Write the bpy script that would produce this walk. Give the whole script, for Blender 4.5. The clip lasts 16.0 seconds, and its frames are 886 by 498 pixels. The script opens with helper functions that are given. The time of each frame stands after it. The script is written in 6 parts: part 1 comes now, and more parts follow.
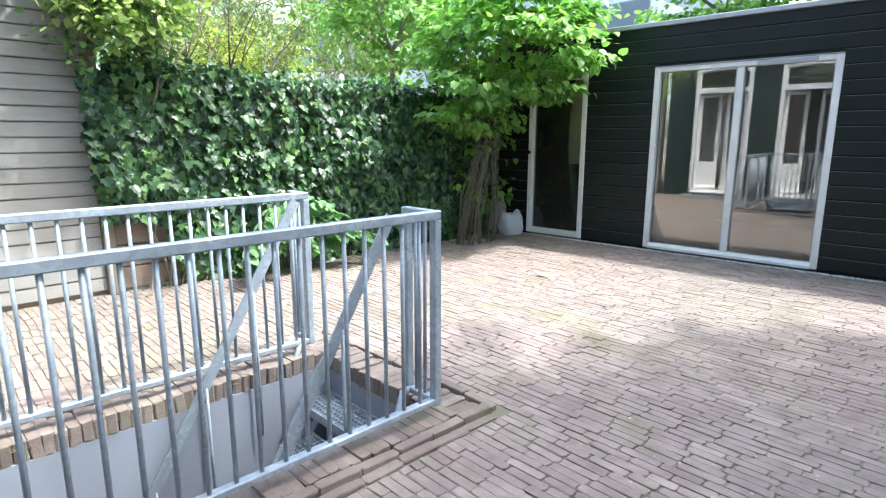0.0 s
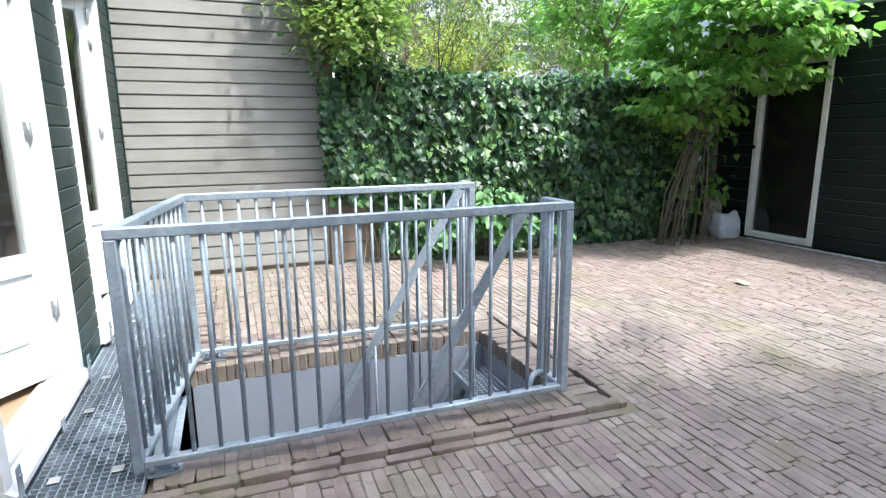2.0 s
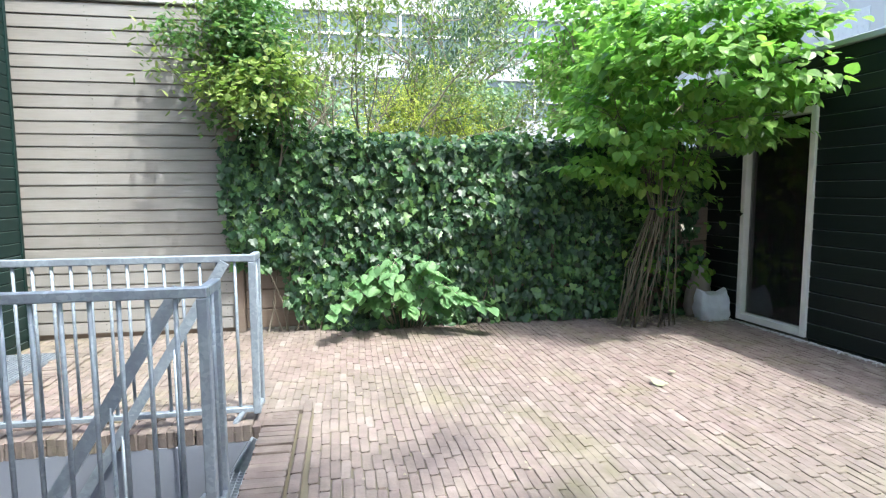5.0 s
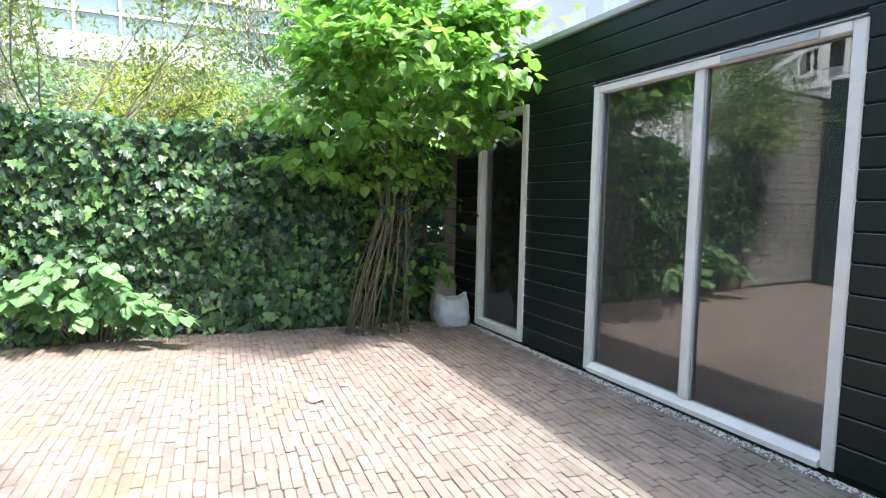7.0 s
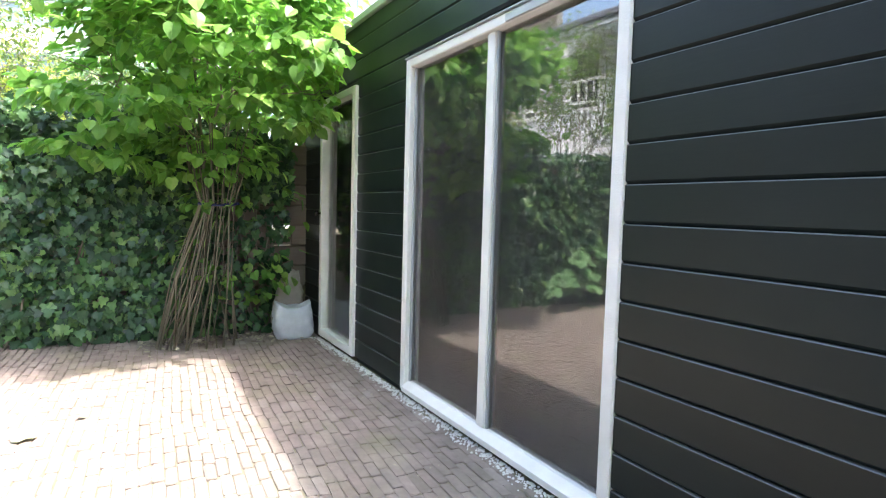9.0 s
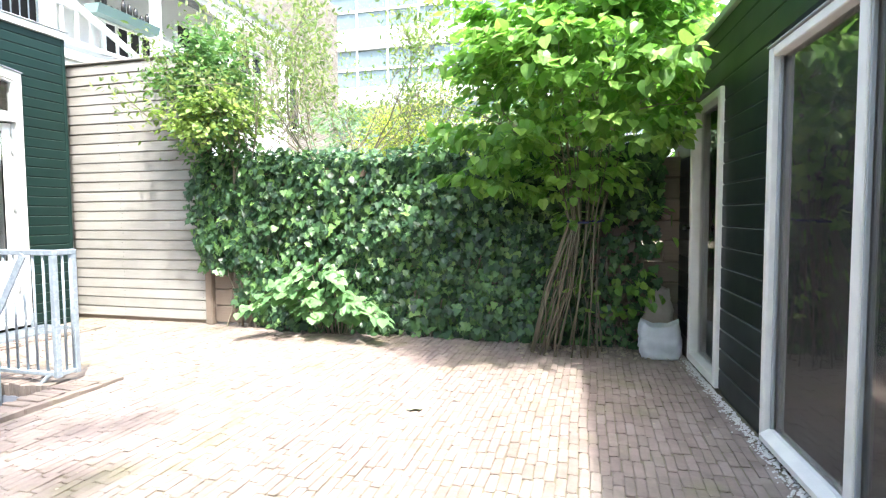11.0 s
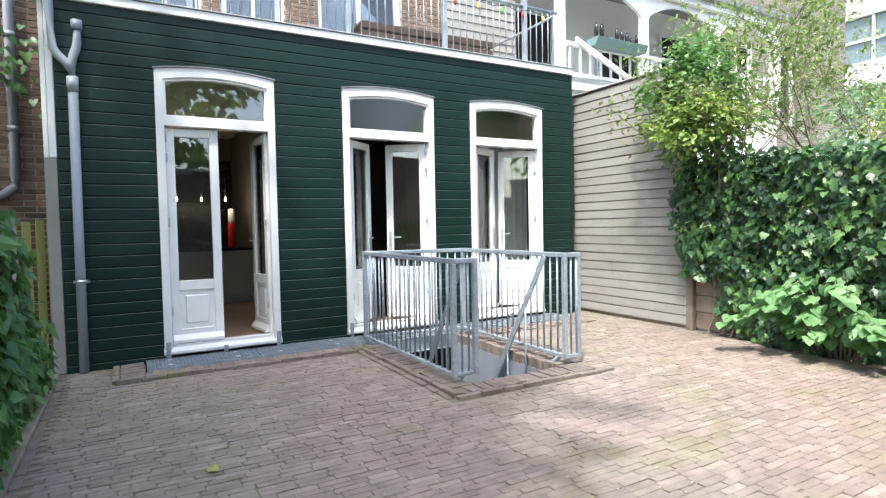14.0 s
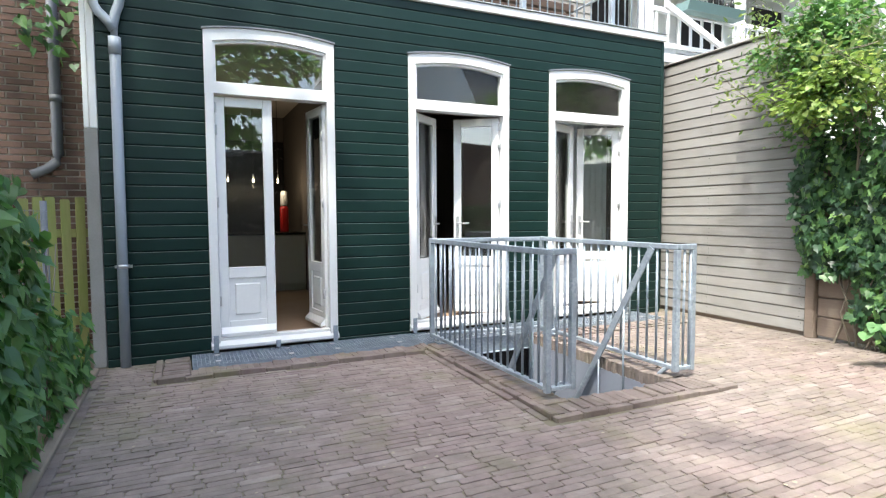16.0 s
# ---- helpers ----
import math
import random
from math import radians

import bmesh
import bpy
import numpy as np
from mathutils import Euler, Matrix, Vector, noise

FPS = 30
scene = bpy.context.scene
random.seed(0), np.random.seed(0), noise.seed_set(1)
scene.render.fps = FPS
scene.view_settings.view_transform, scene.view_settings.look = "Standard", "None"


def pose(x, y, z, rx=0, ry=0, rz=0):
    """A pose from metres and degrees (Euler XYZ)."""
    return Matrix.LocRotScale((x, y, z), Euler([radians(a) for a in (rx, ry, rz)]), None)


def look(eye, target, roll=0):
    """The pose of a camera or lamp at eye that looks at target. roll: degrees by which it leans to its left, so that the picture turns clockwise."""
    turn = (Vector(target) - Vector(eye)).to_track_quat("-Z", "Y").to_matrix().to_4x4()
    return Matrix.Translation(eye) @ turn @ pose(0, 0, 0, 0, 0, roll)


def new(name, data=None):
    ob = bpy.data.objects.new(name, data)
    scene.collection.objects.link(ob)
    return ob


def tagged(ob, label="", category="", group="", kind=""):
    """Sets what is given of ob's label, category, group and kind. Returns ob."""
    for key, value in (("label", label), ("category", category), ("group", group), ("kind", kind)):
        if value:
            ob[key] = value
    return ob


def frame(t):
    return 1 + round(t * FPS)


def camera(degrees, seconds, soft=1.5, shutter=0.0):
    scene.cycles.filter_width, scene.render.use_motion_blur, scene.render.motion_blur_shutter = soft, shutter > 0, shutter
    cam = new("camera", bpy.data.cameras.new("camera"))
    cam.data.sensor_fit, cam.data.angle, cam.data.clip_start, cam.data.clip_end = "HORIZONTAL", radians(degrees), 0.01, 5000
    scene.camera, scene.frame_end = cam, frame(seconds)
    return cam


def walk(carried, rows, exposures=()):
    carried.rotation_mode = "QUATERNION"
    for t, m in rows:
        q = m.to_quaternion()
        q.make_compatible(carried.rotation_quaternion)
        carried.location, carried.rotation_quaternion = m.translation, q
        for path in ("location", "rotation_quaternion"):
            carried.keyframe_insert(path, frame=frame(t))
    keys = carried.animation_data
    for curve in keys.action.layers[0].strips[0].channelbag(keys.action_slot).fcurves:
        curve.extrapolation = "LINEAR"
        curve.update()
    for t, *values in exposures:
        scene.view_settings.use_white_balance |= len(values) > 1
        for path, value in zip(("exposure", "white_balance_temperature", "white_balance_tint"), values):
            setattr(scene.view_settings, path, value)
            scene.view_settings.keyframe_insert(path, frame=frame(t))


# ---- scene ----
cam = camera(76.5, 16.0, 1.2)
PATH = [
    (0, (-5.303, -0.62, 1.381), (-3.891, -1.981, 0.987), 0.1),
    (0.5, (-5.415, -0.684, 1.384), (-3.879, -1.901, 0.982), -0.1),
    (1, (-5.529, -0.743, 1.378), (-3.873, -1.793, 0.98), -0.3),
    (1.5, (-5.657, -0.8, 1.379), (-3.894, -1.654, 0.973), -0.4),
    (2, (-5.709, -0.889, 1.371), (-3.875, -1.574, 0.965), -0.5),
    (2.5, (-5.684, -1.09, 1.367), (-3.799, -1.633, 0.976), -0.5),
    (3, (-5.657, -1.318, 1.377), (-3.736, -1.781, 1.066), -0.3),
    (3.2, (-5.644, -1.408, 1.407), (-3.715, -1.852, 1.122), -0.3),
    (5.3, (-5.719, -3.214, 1.401), (-3.758, -3.551, 1.202), -0.3),
    (5.5, (-5.73, -3.386, 1.397), (-3.773, -3.745, 1.196), -0.2),
    (6, (-5.743, -3.817, 1.366), (-3.807, -4.283, 1.178), 0.1),
    (6.5, (-5.68, -4.205, 1.344), (-3.791, -4.838, 1.164), 0.6),
    (7, (-5.629, -4.599, 1.298), (-3.778, -5.337, 1.13), 1.1),
    (7.5, (-5.565, -4.971, 1.269), (-3.761, -5.819, 1.108), 1.4),
    (8, (-5.493, -5.304, 1.247), (-3.736, -6.247, 1.093), 1.6),
    (8.2, (-5.475, -5.437, 1.227), (-3.728, -6.399, 1.077), 1.6),
    (10.3, (-5.498, -6.173, 1.254), (-3.506, -6.297, 1.127), 0.6),
    (10.5, (-5.471, -6.223, 1.264), (-3.477, -6.136, 1.137), 0.3),
    (11, (-5.537, -6.303, 1.282), (-3.61, -5.781, 1.163), -0.4),
    (11.5, (-5.626, -6.41, 1.293), (-3.902, -5.401, 1.193), -0.9),
    (12, (-5.637, -6.471, 1.323), (-4.124, -5.166, 1.22), -1.3),
    (12.5, (-5.632, -6.44, 1.299), (-4.282, -4.968, 1.205), -1.5),
    (13, (-5.655, -6.399, 1.304), (-4.441, -4.812, 1.213), -1.4),
    (13.5, (-5.68, -6.354, 1.317), (-4.598, -4.675, 1.23), -1.2),
    (14, (-5.687, -6.277, 1.311), (-4.71, -4.534, 1.228), -1.1),
    (14.5, (-5.667, -6.126, 1.3), (-4.762, -4.344, 1.219), -0.9),
    (15, (-5.625, -5.933, 1.296), (-4.765, -4.129, 1.216), -0.8),
    (15.5, (-5.598, -5.729, 1.278), (-4.761, -3.916, 1.172), -0.6),
    (16, (-5.602, -5.467, 1.275), (-4.768, -3.654, 1.153), -0.3),
]
EXPOSURES = [
    (0.0, 2.6, 6000, 6),
    (2.0, 2.24, 6000, 6),
    (3.0, 2.14, 6000, 6),
    (5.5, 2.28, 6150, 7),
    (6.5, 2.52, 6250, 8),
    (7.5, 2.95, 6400, 9),
    (8.0, 3.2, 6500, 9),
    (10.5, 3.3, 6500, 9),
    (11.0, 3.0, 6400, 9),
    (12.0, 2.52, 6250, 8),
    (13.0, 2.14, 6300, 8),
    (14.0, 2.15, 6350, 8),
    (16.0, 2.2, 6400, 8),
]
walk(cam, [(t, look(e, g, r)) for t, e, g, r in PATH], EXPOSURES)

# ---- world, sun, exposure ----
SUN_DIR = Vector((0.42, 0.37, -1.0)).normalized()
sun_data = bpy.data.lights.new("sun", "SUN")
sun_data.energy, sun_data.angle, sun_data.color = 1.6, radians(1.8), (1.0, 0.965, 0.90)
sun = new("sun", sun_data)
sun.rotation_mode = "QUATERNION"
sun.rotation_quaternion = SUN_DIR.to_track_quat("-Z", "Y")
world = bpy.data.worlds.new("world")
scene.world = world
world.use_nodes = True
wn = world.node_tree
sky = wn.nodes.new("ShaderNodeTexSky")
sky.sky_type, sky.sun_disc = "NISHITA", False
sky.sun_elevation = math.asin(-SUN_DIR.z)
sky.sun_rotation = math.atan2(-SUN_DIR.x, -SUN_DIR.y)
sky.air_density, sky.dust_density, sky.ozone_density = 1.0, 3.5, 0.6
wn.nodes["Background"].inputs["Strength"].default_value = 0.15
wn.links.new(sky.outputs["Color"], wn.nodes["Background"].inputs["Color"])


# ---- materials ----
class Mat:
    """A small builder for node materials."""

    def __init__(self, name):
        self.m = bpy.data.materials.new(name)
        self.m.use_nodes = True
        self.t = self.m.node_tree
        self.bsdf = self.t.nodes["Principled BSDF"]

    def n(self, kind, **props):
        node = self.t.nodes.new(kind)
        for k, v in props.items():
            if k == "op":
                node.operation = v
            elif k == "blend":
                node.blend_type = v
        return node

    def link(self, a, b):
        self.t.links.new(a, b)

    def coords(self, scale=(1, 1, 1), space="Object"):
        tc = self.n("ShaderNodeTexCoord")
        mp = self.n("ShaderNodeMapping")
        mp.inputs["Scale"].default_value = scale
        self.link(tc.outputs[space], mp.inputs["Vector"])
        return mp.outputs["Vector"]

    def world_coords(self, scale=(1, 1, 1)):
        g = self.n("ShaderNodeNewGeometry")
        mp = self.n("ShaderNodeMapping")
        mp.inputs["Scale"].default_value = scale
        self.link(g.outputs["Position"], mp.inputs["Vector"])
        return mp.outputs["Vector"]

    def noise(self, vec, scale, detail=4.0, rough=0.55):
        t = self.n("ShaderNodeTexNoise")
        t.inputs["Scale"].default_value, t.inputs["Detail"].default_value, t.inputs["Roughness"].default_value = scale, detail, rough
        self.link(vec, t.inputs["Vector"])
        return t.outputs["Fac"]

    def ramp(self, fac, stops):
        r = self.n("ShaderNodeValToRGB")
        e = r.color_ramp.elements
        while len(e) < len(stops):
            e.new(0.5)
        for el, (p, c) in zip(e, stops):
            el.position = p
            el.color = (*c, 1) if len(c) == 3 else c
        self.link(fac, r.inputs["Fac"])
        return r.outputs["Color"]

    def mix(self, fac, a, b, blend="MIX"):
        x = self.n("ShaderNodeMix")
        x.data_type, x.blend_type = "RGBA", blend
        for value, socket in ((fac, x.inputs[0]), (a, x.inputs[6]), (b, x.inputs[7])):
            if isinstance(value, (int, float)):
                socket.default_value = value
            elif isinstance(value, tuple):
                socket.default_value = (*value, 1)
            else:
                self.link(value, socket)
        return x.outputs[2]

    def math(self, op, a, b=0.0):
        x = self.n("ShaderNodeMath", op=op)
        for value, socket in ((a, x.inputs[0]), (b, x.inputs[1])):
            if isinstance(value, (int, float)):
                socket.default_value = value
            else:
                self.link(value, socket)
        return x.outputs[0]

    def chance(self):
        """A number from 0 to 1 for each piece, joined or on its own."""
        g, o = self.n("ShaderNodeNewGeometry"), self.n("ShaderNodeObjectInfo")
        return self.math("FRACT", self.math("ADD", g.outputs["Random Per Island"], o.outputs["Random"]))

    def done(self, color=None, rough=0.6, metal=0.0, bump=None, strength=0.3, distance=0.01):
        if color is not None:
            if isinstance(color, tuple):
                self.bsdf.inputs["Base Color"].default_value = (*color, 1)
            else:
                self.link(color, self.bsdf.inputs["Base Color"])
        if isinstance(rough, (int, float)):
            self.bsdf.inputs["Roughness"].default_value = rough
        else:
            self.link(rough, self.bsdf.inputs["Roughness"])
        self.bsdf.inputs["Metallic"].default_value = metal
        if bump is not None:
            b = self.n("ShaderNodeBump")
            b.inputs["Strength"].default_value, b.inputs["Distance"].default_value = strength, distance
            self.link(bump, b.inputs["Height"])
            self.link(b.outputs["Normal"], self.bsdf.inputs["Normal"])
        return self.m


def plain(name, color, rough=0.6, metal=0.0, vary=0.12, scale=6.0, bump=0.15):
    m = Mat(name)
    v = m.world_coords()
    a, b = m.noise(v, scale), m.noise(v, scale * 14, 3)
    dark, light = tuple(c * (1 - vary) for c in color), tuple(min(1, c * (1 + vary)) for c in color)
    col = m.mix(a, dark, light)
    col = m.mix(m.math("MULTIPLY", b, 0.25), col, tuple(c * 0.75 for c in color))
    r = m.math("ADD", m.math("MULTIPLY", a, 0.2), rough - 0.1)
    return m.done(col, r, metal, b, bump, 0.004)


def paving_material(name="paving_brick", mossy=0.6, tone=1.0):
    m = Mat(name)
    v = m.world_coords()
    ch = m.chance()
    fresh = m.ramp(ch, [(0.0, (0.225, 0.168, 0.150)), (0.2, (0.258, 0.205, 0.180)), (0.4, (0.262, 0.196, 0.182)), (0.6, (0.268, 0.222, 0.185)), (0.8, (0.285, 0.218, 0.198)), (0.95, (0.312, 0.255, 0.225)), (1.0, (0.36, 0.30, 0.265))])
    grey = m.ramp(ch, [(0.0, (0.192, 0.163, 0.134)), (0.3, (0.222, 0.192, 0.168)), (0.5, (0.228, 0.188, 0.164)), (0.75, (0.236, 0.208, 0.168)), (0.95, (0.265, 0.226, 0.198)), (1.0, (0.31, 0.275, 0.24))])
    zone = m.ramp(m.noise(v, 0.35, 2), [(0.42, (0, 0, 0)), (0.58, (1, 1, 1))])
    col = m.mix(zone, fresh, grey)
    if tone != 1.0:
        col = m.mix(1.0, col, (tone * 0.99, tone, tone * 1.03), "MULTIPLY")
    blotch = m.ramp(m.noise(v, 11.0, 5, 0.6), [(0.35, (0.80, 0.79, 0.77)), (0.68, (1.09, 1.08, 1.07))])
    col = m.mix(1.0, col, blotch, "MULTIPLY")
    moss = m.ramp(m.noise(v, 1.6, 6, 0.65), [(0.52, (0, 0, 0)), (0.72, (1, 1, 1))])
    col = m.mix(m.math("MULTIPLY", moss, mossy * 0.75), col, (0.165, 0.17, 0.065))
    col = m.mix(m.math("MULTIPLY", m.noise(v, 60, 4), 0.40), col, (0.15, 0.115, 0.095))
    dust = m.ramp(m.noise(v, 4.5, 5), [(0.44, (0, 0, 0)), (0.75, (1, 1, 1))])
    col = m.mix(m.math("MULTIPLY", dust, 0.30), col, (0.43, 0.375, 0.325))
    return m.done(col, 0.82, 0, m.math("ADD", m.noise(v, 90, 5), m.math("MULTIPLY", m.noise(v, 28, 3), 1.4)), 0.5, 0.006)


def board_material(name, c0, c1, rough, length_axis=0, grain=1.0, weather=None):
    m = Mat(name)
    sc = [14.0, 14.0, 14.0]
    sc[length_axis] = 0.9
    v = m.world_coords(tuple(sc))
    w = m.world_coords()
    g = m.noise(v, 5.0, 6, 0.65)
    ch = m.chance()
    col = m.mix(g, c0, c1)
    col = m.mix(m.math("MULTIPLY", ch, 0.35), col, tuple(c * 0.7 for c in c0))
    blot = m.noise(w, 2.2, 5)
    if weather:
        col = m.mix(m.ramp(blot, [(0.45, (0, 0, 0)), (0.75, (0.7, 0.7, 0.7))]), col, weather)
    r = m.math("ADD", m.math("MULTIPLY", blot, 0.25), rough - 0.12)
    return m.done(col, r, 0, g, 0.25 * grain, 0.006)


def steel_material():
    m = Mat("galvanised_steel")
    v = m.world_coords()
    vor = m.n("ShaderNodeTexVoronoi")
    vor.inputs["Scale"].default_value = 55
    m.link(v, vor.inputs["Vector"])
    spangle = m.ramp(vor.outputs["Color"], [(0.1, (0.27, 0.32, 0.37)), (0.9, (0.39, 0.45, 0.50))])
    blot = m.noise(v, 7, 5)
    col = m.mix(m.ramp(blot, [(0.4, (0, 0, 0)), (0.7, (1, 1, 1))]), spangle, (0.26, 0.30, 0.345))
    return m.done(col, m.math("ADD", m.math("MULTIPLY", blot, 0.3), 0.38), 0.35, m.noise(v, 120, 3), 0.12, 0.002)


def glass_material(name, ior=1.6, tint=(0.93, 0.96, 0.94), film=0.0):
    m = Mat(name)
    t, tr, gl, mx, fr = m.t, m.n("ShaderNodeBsdfTransparent"), m.n("ShaderNodeBsdfGlossy"), m.n("ShaderNodeMixShader"), m.n("ShaderNodeFresnel")
    tr.inputs["Color"].default_value = (*tint, 1)
    gl.inputs["Roughness"].default_value = 0.015
    fr.inputs["IOR"].default_value = ior
    m.link(fr.outputs[0], mx.inputs[0])
    m.link(tr.outputs[0], mx.inputs[1])
    m.link(gl.outputs[0], mx.inputs[2])
    out = mx.outputs[0]
    if film:
        dust, veil = m.n("ShaderNodeBsdfDiffuse"), m.n("ShaderNodeMixShader")
        dust.inputs["Color"].default_value = (0.55, 0.51, 0.44, 1)
        m.link(m.math("MULTIPLY", m.noise(m.world_coords(), 2.5, 4), film), veil.inputs[0])
        m.link(out, veil.inputs[1])
        m.link(dust.outputs[0], veil.inputs[2])
        out = veil.outputs[0]
    m.link(out, t.nodes["Material Output"].inputs["Surface"])
    return m.m


def leaf_material(name, stops, gloss=0.45, through_light=0.35, tone=1.0, patch=None):
    m = Mat(name)
    ch = m.chance()
    col = m.ramp(ch, [(p, tuple(c * tone for c in cc)) for p, cc in stops])
    v = m.world_coords()
    col = m.mix(m.math("MULTIPLY", m.noise(v, 40, 3), 0.35), col, tuple(c * 0.5 for c in stops[0][1]))
    if patch:
        young = m.ramp(m.noise(v, 2.6, 3), [(0.52, (0, 0, 0)), (0.72, (1, 1, 1))])
        col = m.mix(m.math("MULTIPLY", young, m.math("MULTIPLY", ch, 0.8)), col, patch)
    m.done(col, gloss, 0, m.noise(v, 150, 2), 0.15, 0.002)
    tl, mx = m.n("ShaderNodeBsdfTranslucent"), m.n("ShaderNodeMixShader")
    bright = m.mix(1.0, col, (1.35, 1.55, 0.95), "MULTIPLY")
    m.link(bright, tl.inputs["Color"])
    mx.inputs[0].default_value = through_light
    m.link(m.bsdf.outputs[0], mx.inputs[1])
    m.link(tl.outputs[0], mx.inputs[2])
    m.link(mx.outputs[0], m.t.nodes["Material Output"].inputs["Surface"])
    return m.m


def brick_wall_material(name, stops):
    m = Mat(name)
    v = m.world_coords()
    col = m.ramp(m.chance(), stops)
    col = m.mix(m.math("MULTIPLY", m.noise(v, 45, 5), 0.5), col, tuple(c * 0.6 for c in stops[0][1]))
    return m.done(col, 0.85, 0, m.noise(v, 70, 4), 0.5, 0.005)


PAVING = paving_material(mossy=0.8, tone=0.94)
KERBBRICK = paving_material('mossy_kerb_brick', 1.0, 0.74)
SAND = plain("jointing_sand", (0.165, 0.148, 0.100), 0.95, vary=0.35, scale=3, bump=0.5)
GREEN = board_material("green_paint", (0.0055, 0.020, 0.0172), (0.0078, 0.027, 0.023), 0.40, 0, 0.35, (0.0095, 0.029, 0.026))
GREEN.node_tree.nodes["Principled BSDF"].inputs["Specular IOR Level"].default_value = 0.25
BLACK = board_material("black_paint", (0.0056, 0.0108, 0.0102), (0.0076, 0.0142, 0.0134), 0.40, 0, 0.35, (0.0094, 0.0165, 0.0155))
BLACK.node_tree.nodes["Principled BSDF"].inputs["Specular IOR Level"].default_value = 0.32
# paler paint for the boards' top edges: caught sky light put into the colour
EDGE = {"green_paint": plain("skylit_green_edge", (0.045, 0.075, 0.068), 0.4), "black_paint": plain("skylit_black_edge", (0.09, 0.10, 0.10), 0.45)}
PLANK = board_material("weathered_plank", (0.205, 0.195, 0.176), (0.335, 0.325, 0.302), 0.8, 1, 1.3, (0.30, 0.297, 0.282))
FENCE = board_material("brown_fence", (0.155, 0.115, 0.085), (0.26, 0.205, 0.16), 0.85, 1, 1.3, (0.22, 0.185, 0.15))
PICKET = board_material("mossy_picket", (0.20, 0.205, 0.065), (0.36, 0.35, 0.13), 0.85, 2, 1.3, (0.24, 0.29, 0.06))
WHITE = plain("white_paint", (0.75, 0.76, 0.755), 0.38, vary=0.03, scale=3, bump=0.05)
FLAKED = plain("flaked_white_paint", (0.78, 0.77, 0.73), 0.55, vary=0.16, scale=9, bump=0.5)
STEEL = steel_material()
BOLT = plain("bolt_steel", (0.55, 0.56, 0.57), 0.35, 0.8)
LEAD = plain("lead_flashing", (0.20, 0.21, 0.23), 0.6, 0.2, vary=0.2)
ALU = plain("roof_trim_metal", (0.42, 0.44, 0.45), 0.5, 0.3, vary=0.08)
PVC = plain("grey_pipe", (0.27, 0.31, 0.35), 0.45, vary=0.08)
PITWALL = plain("grey_pit_paint", (0.235, 0.258, 0.305), 0.7, vary=0.07, scale=2)
# near-black: the shade of unlit spaces put into the colour
DARK = plain("void_shade", (0.02, 0.02, 0.022), 0.9)
GLASS = glass_material("door_glass", 2.0, film=0.02)
SHED_GLASS = glass_material("shed_glass", 2.6, (0.92, 0.90, 0.85), 0.07)
CONCRETE = plain("concrete", (0.30, 0.28, 0.25), 0.9, vary=0.18, scale=8, bump=0.4)
PLASTER = plain("interior_plaster", (0.66, 0.60, 0.53), 0.9, vary=0.04)
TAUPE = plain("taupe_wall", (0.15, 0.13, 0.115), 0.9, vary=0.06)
BEIGE = plain("beige_wall", (0.68, 0.58, 0.44), 0.9, vary=0.04)
WOODFLOOR = board_material("wood_floor", (0.27, 0.18, 0.115), (0.38, 0.27, 0.18), 0.45, 0, 0.6)
CABINET = plain("white_cabinet", (0.74, 0.73, 0.70), 0.35, vary=0.02)
BLACKTOP = plain("black_worktop", (0.02, 0.02, 0.02), 0.25, vary=0.1)
NET = plain("net_curtain", (0.78, 0.79, 0.80), 0.9, vary=0.05)
GRAVEL = plain("white_gravel", (0.66, 0.65, 0.62), 0.85, vary=0.15, scale=30)
REDBRICK = brick_wall_material("red_brick", [(0.0, (0.085, 0.048, 0.035)), (0.5, (0.155, 0.090, 0.066)), (1.0, (0.23, 0.145, 0.11))])
PALEBRICK = brick_wall_material("pale_brick", [(0.0, (0.20, 0.175, 0.15)), (0.5, (0.26, 0.23, 0.20)), (1.0, (0.33, 0.295, 0.26))])
YELLOWBRICK = brick_wall_material("yellow_brick", [(0.0, (0.15, 0.092, 0.06)), (0.5, (0.21, 0.135, 0.09)), (1.0, (0.29, 0.20, 0.14))])
MORTAR = plain("mortar", (0.44, 0.41, 0.37), 0.95, bump=0.4)
# darker copy of the mortar: the neighbour wall's shade put into the colour
SHADEDMORTAR = plain("shaded_mortar", (0.32, 0.29, 0.25), 0.95, bump=0.4)
BARK = board_material("bark", (0.17, 0.145, 0.105), (0.30, 0.26, 0.20), 0.9, 2, 1.5, (0.22, 0.21, 0.16))
TWIG = board_material("twig_bark", (0.115, 0.105, 0.072), (0.235, 0.21, 0.15), 0.9, 2, 1.5, (0.17, 0.165, 0.115))
IVY = leaf_material("ivy_leaf", [(0.0, (0.017, 0.048, 0.024)), (0.45, (0.041, 0.106, 0.044)), (0.8, (0.092, 0.198, 0.066)), (1.0, (0.19, 0.33, 0.092))], 0.40, 0.22, patch=(0.12, 0.26, 0.07))
TREELEAF = leaf_material("broad_leaf", [(0.0, (0.125, 0.265, 0.06)), (0.55, (0.21, 0.39, 0.09)), (1.0, (0.34, 0.52, 0.13))], 0.42, 0.44)
BUSHLEAF = leaf_material("bush_leaf", [(0.0, (0.115, 0.25, 0.10)), (0.6, (0.18, 0.34, 0.145)), (1.0, (0.25, 0.42, 0.19))], 0.45, 0.3)
VINELEAF = leaf_material("vine_leaf", [(0.0, (0.050, 0.13, 0.045)), (0.6, (0.092, 0.21, 0.068)), (1.0, (0.16, 0.30, 0.095))], 0.42, 0.35)
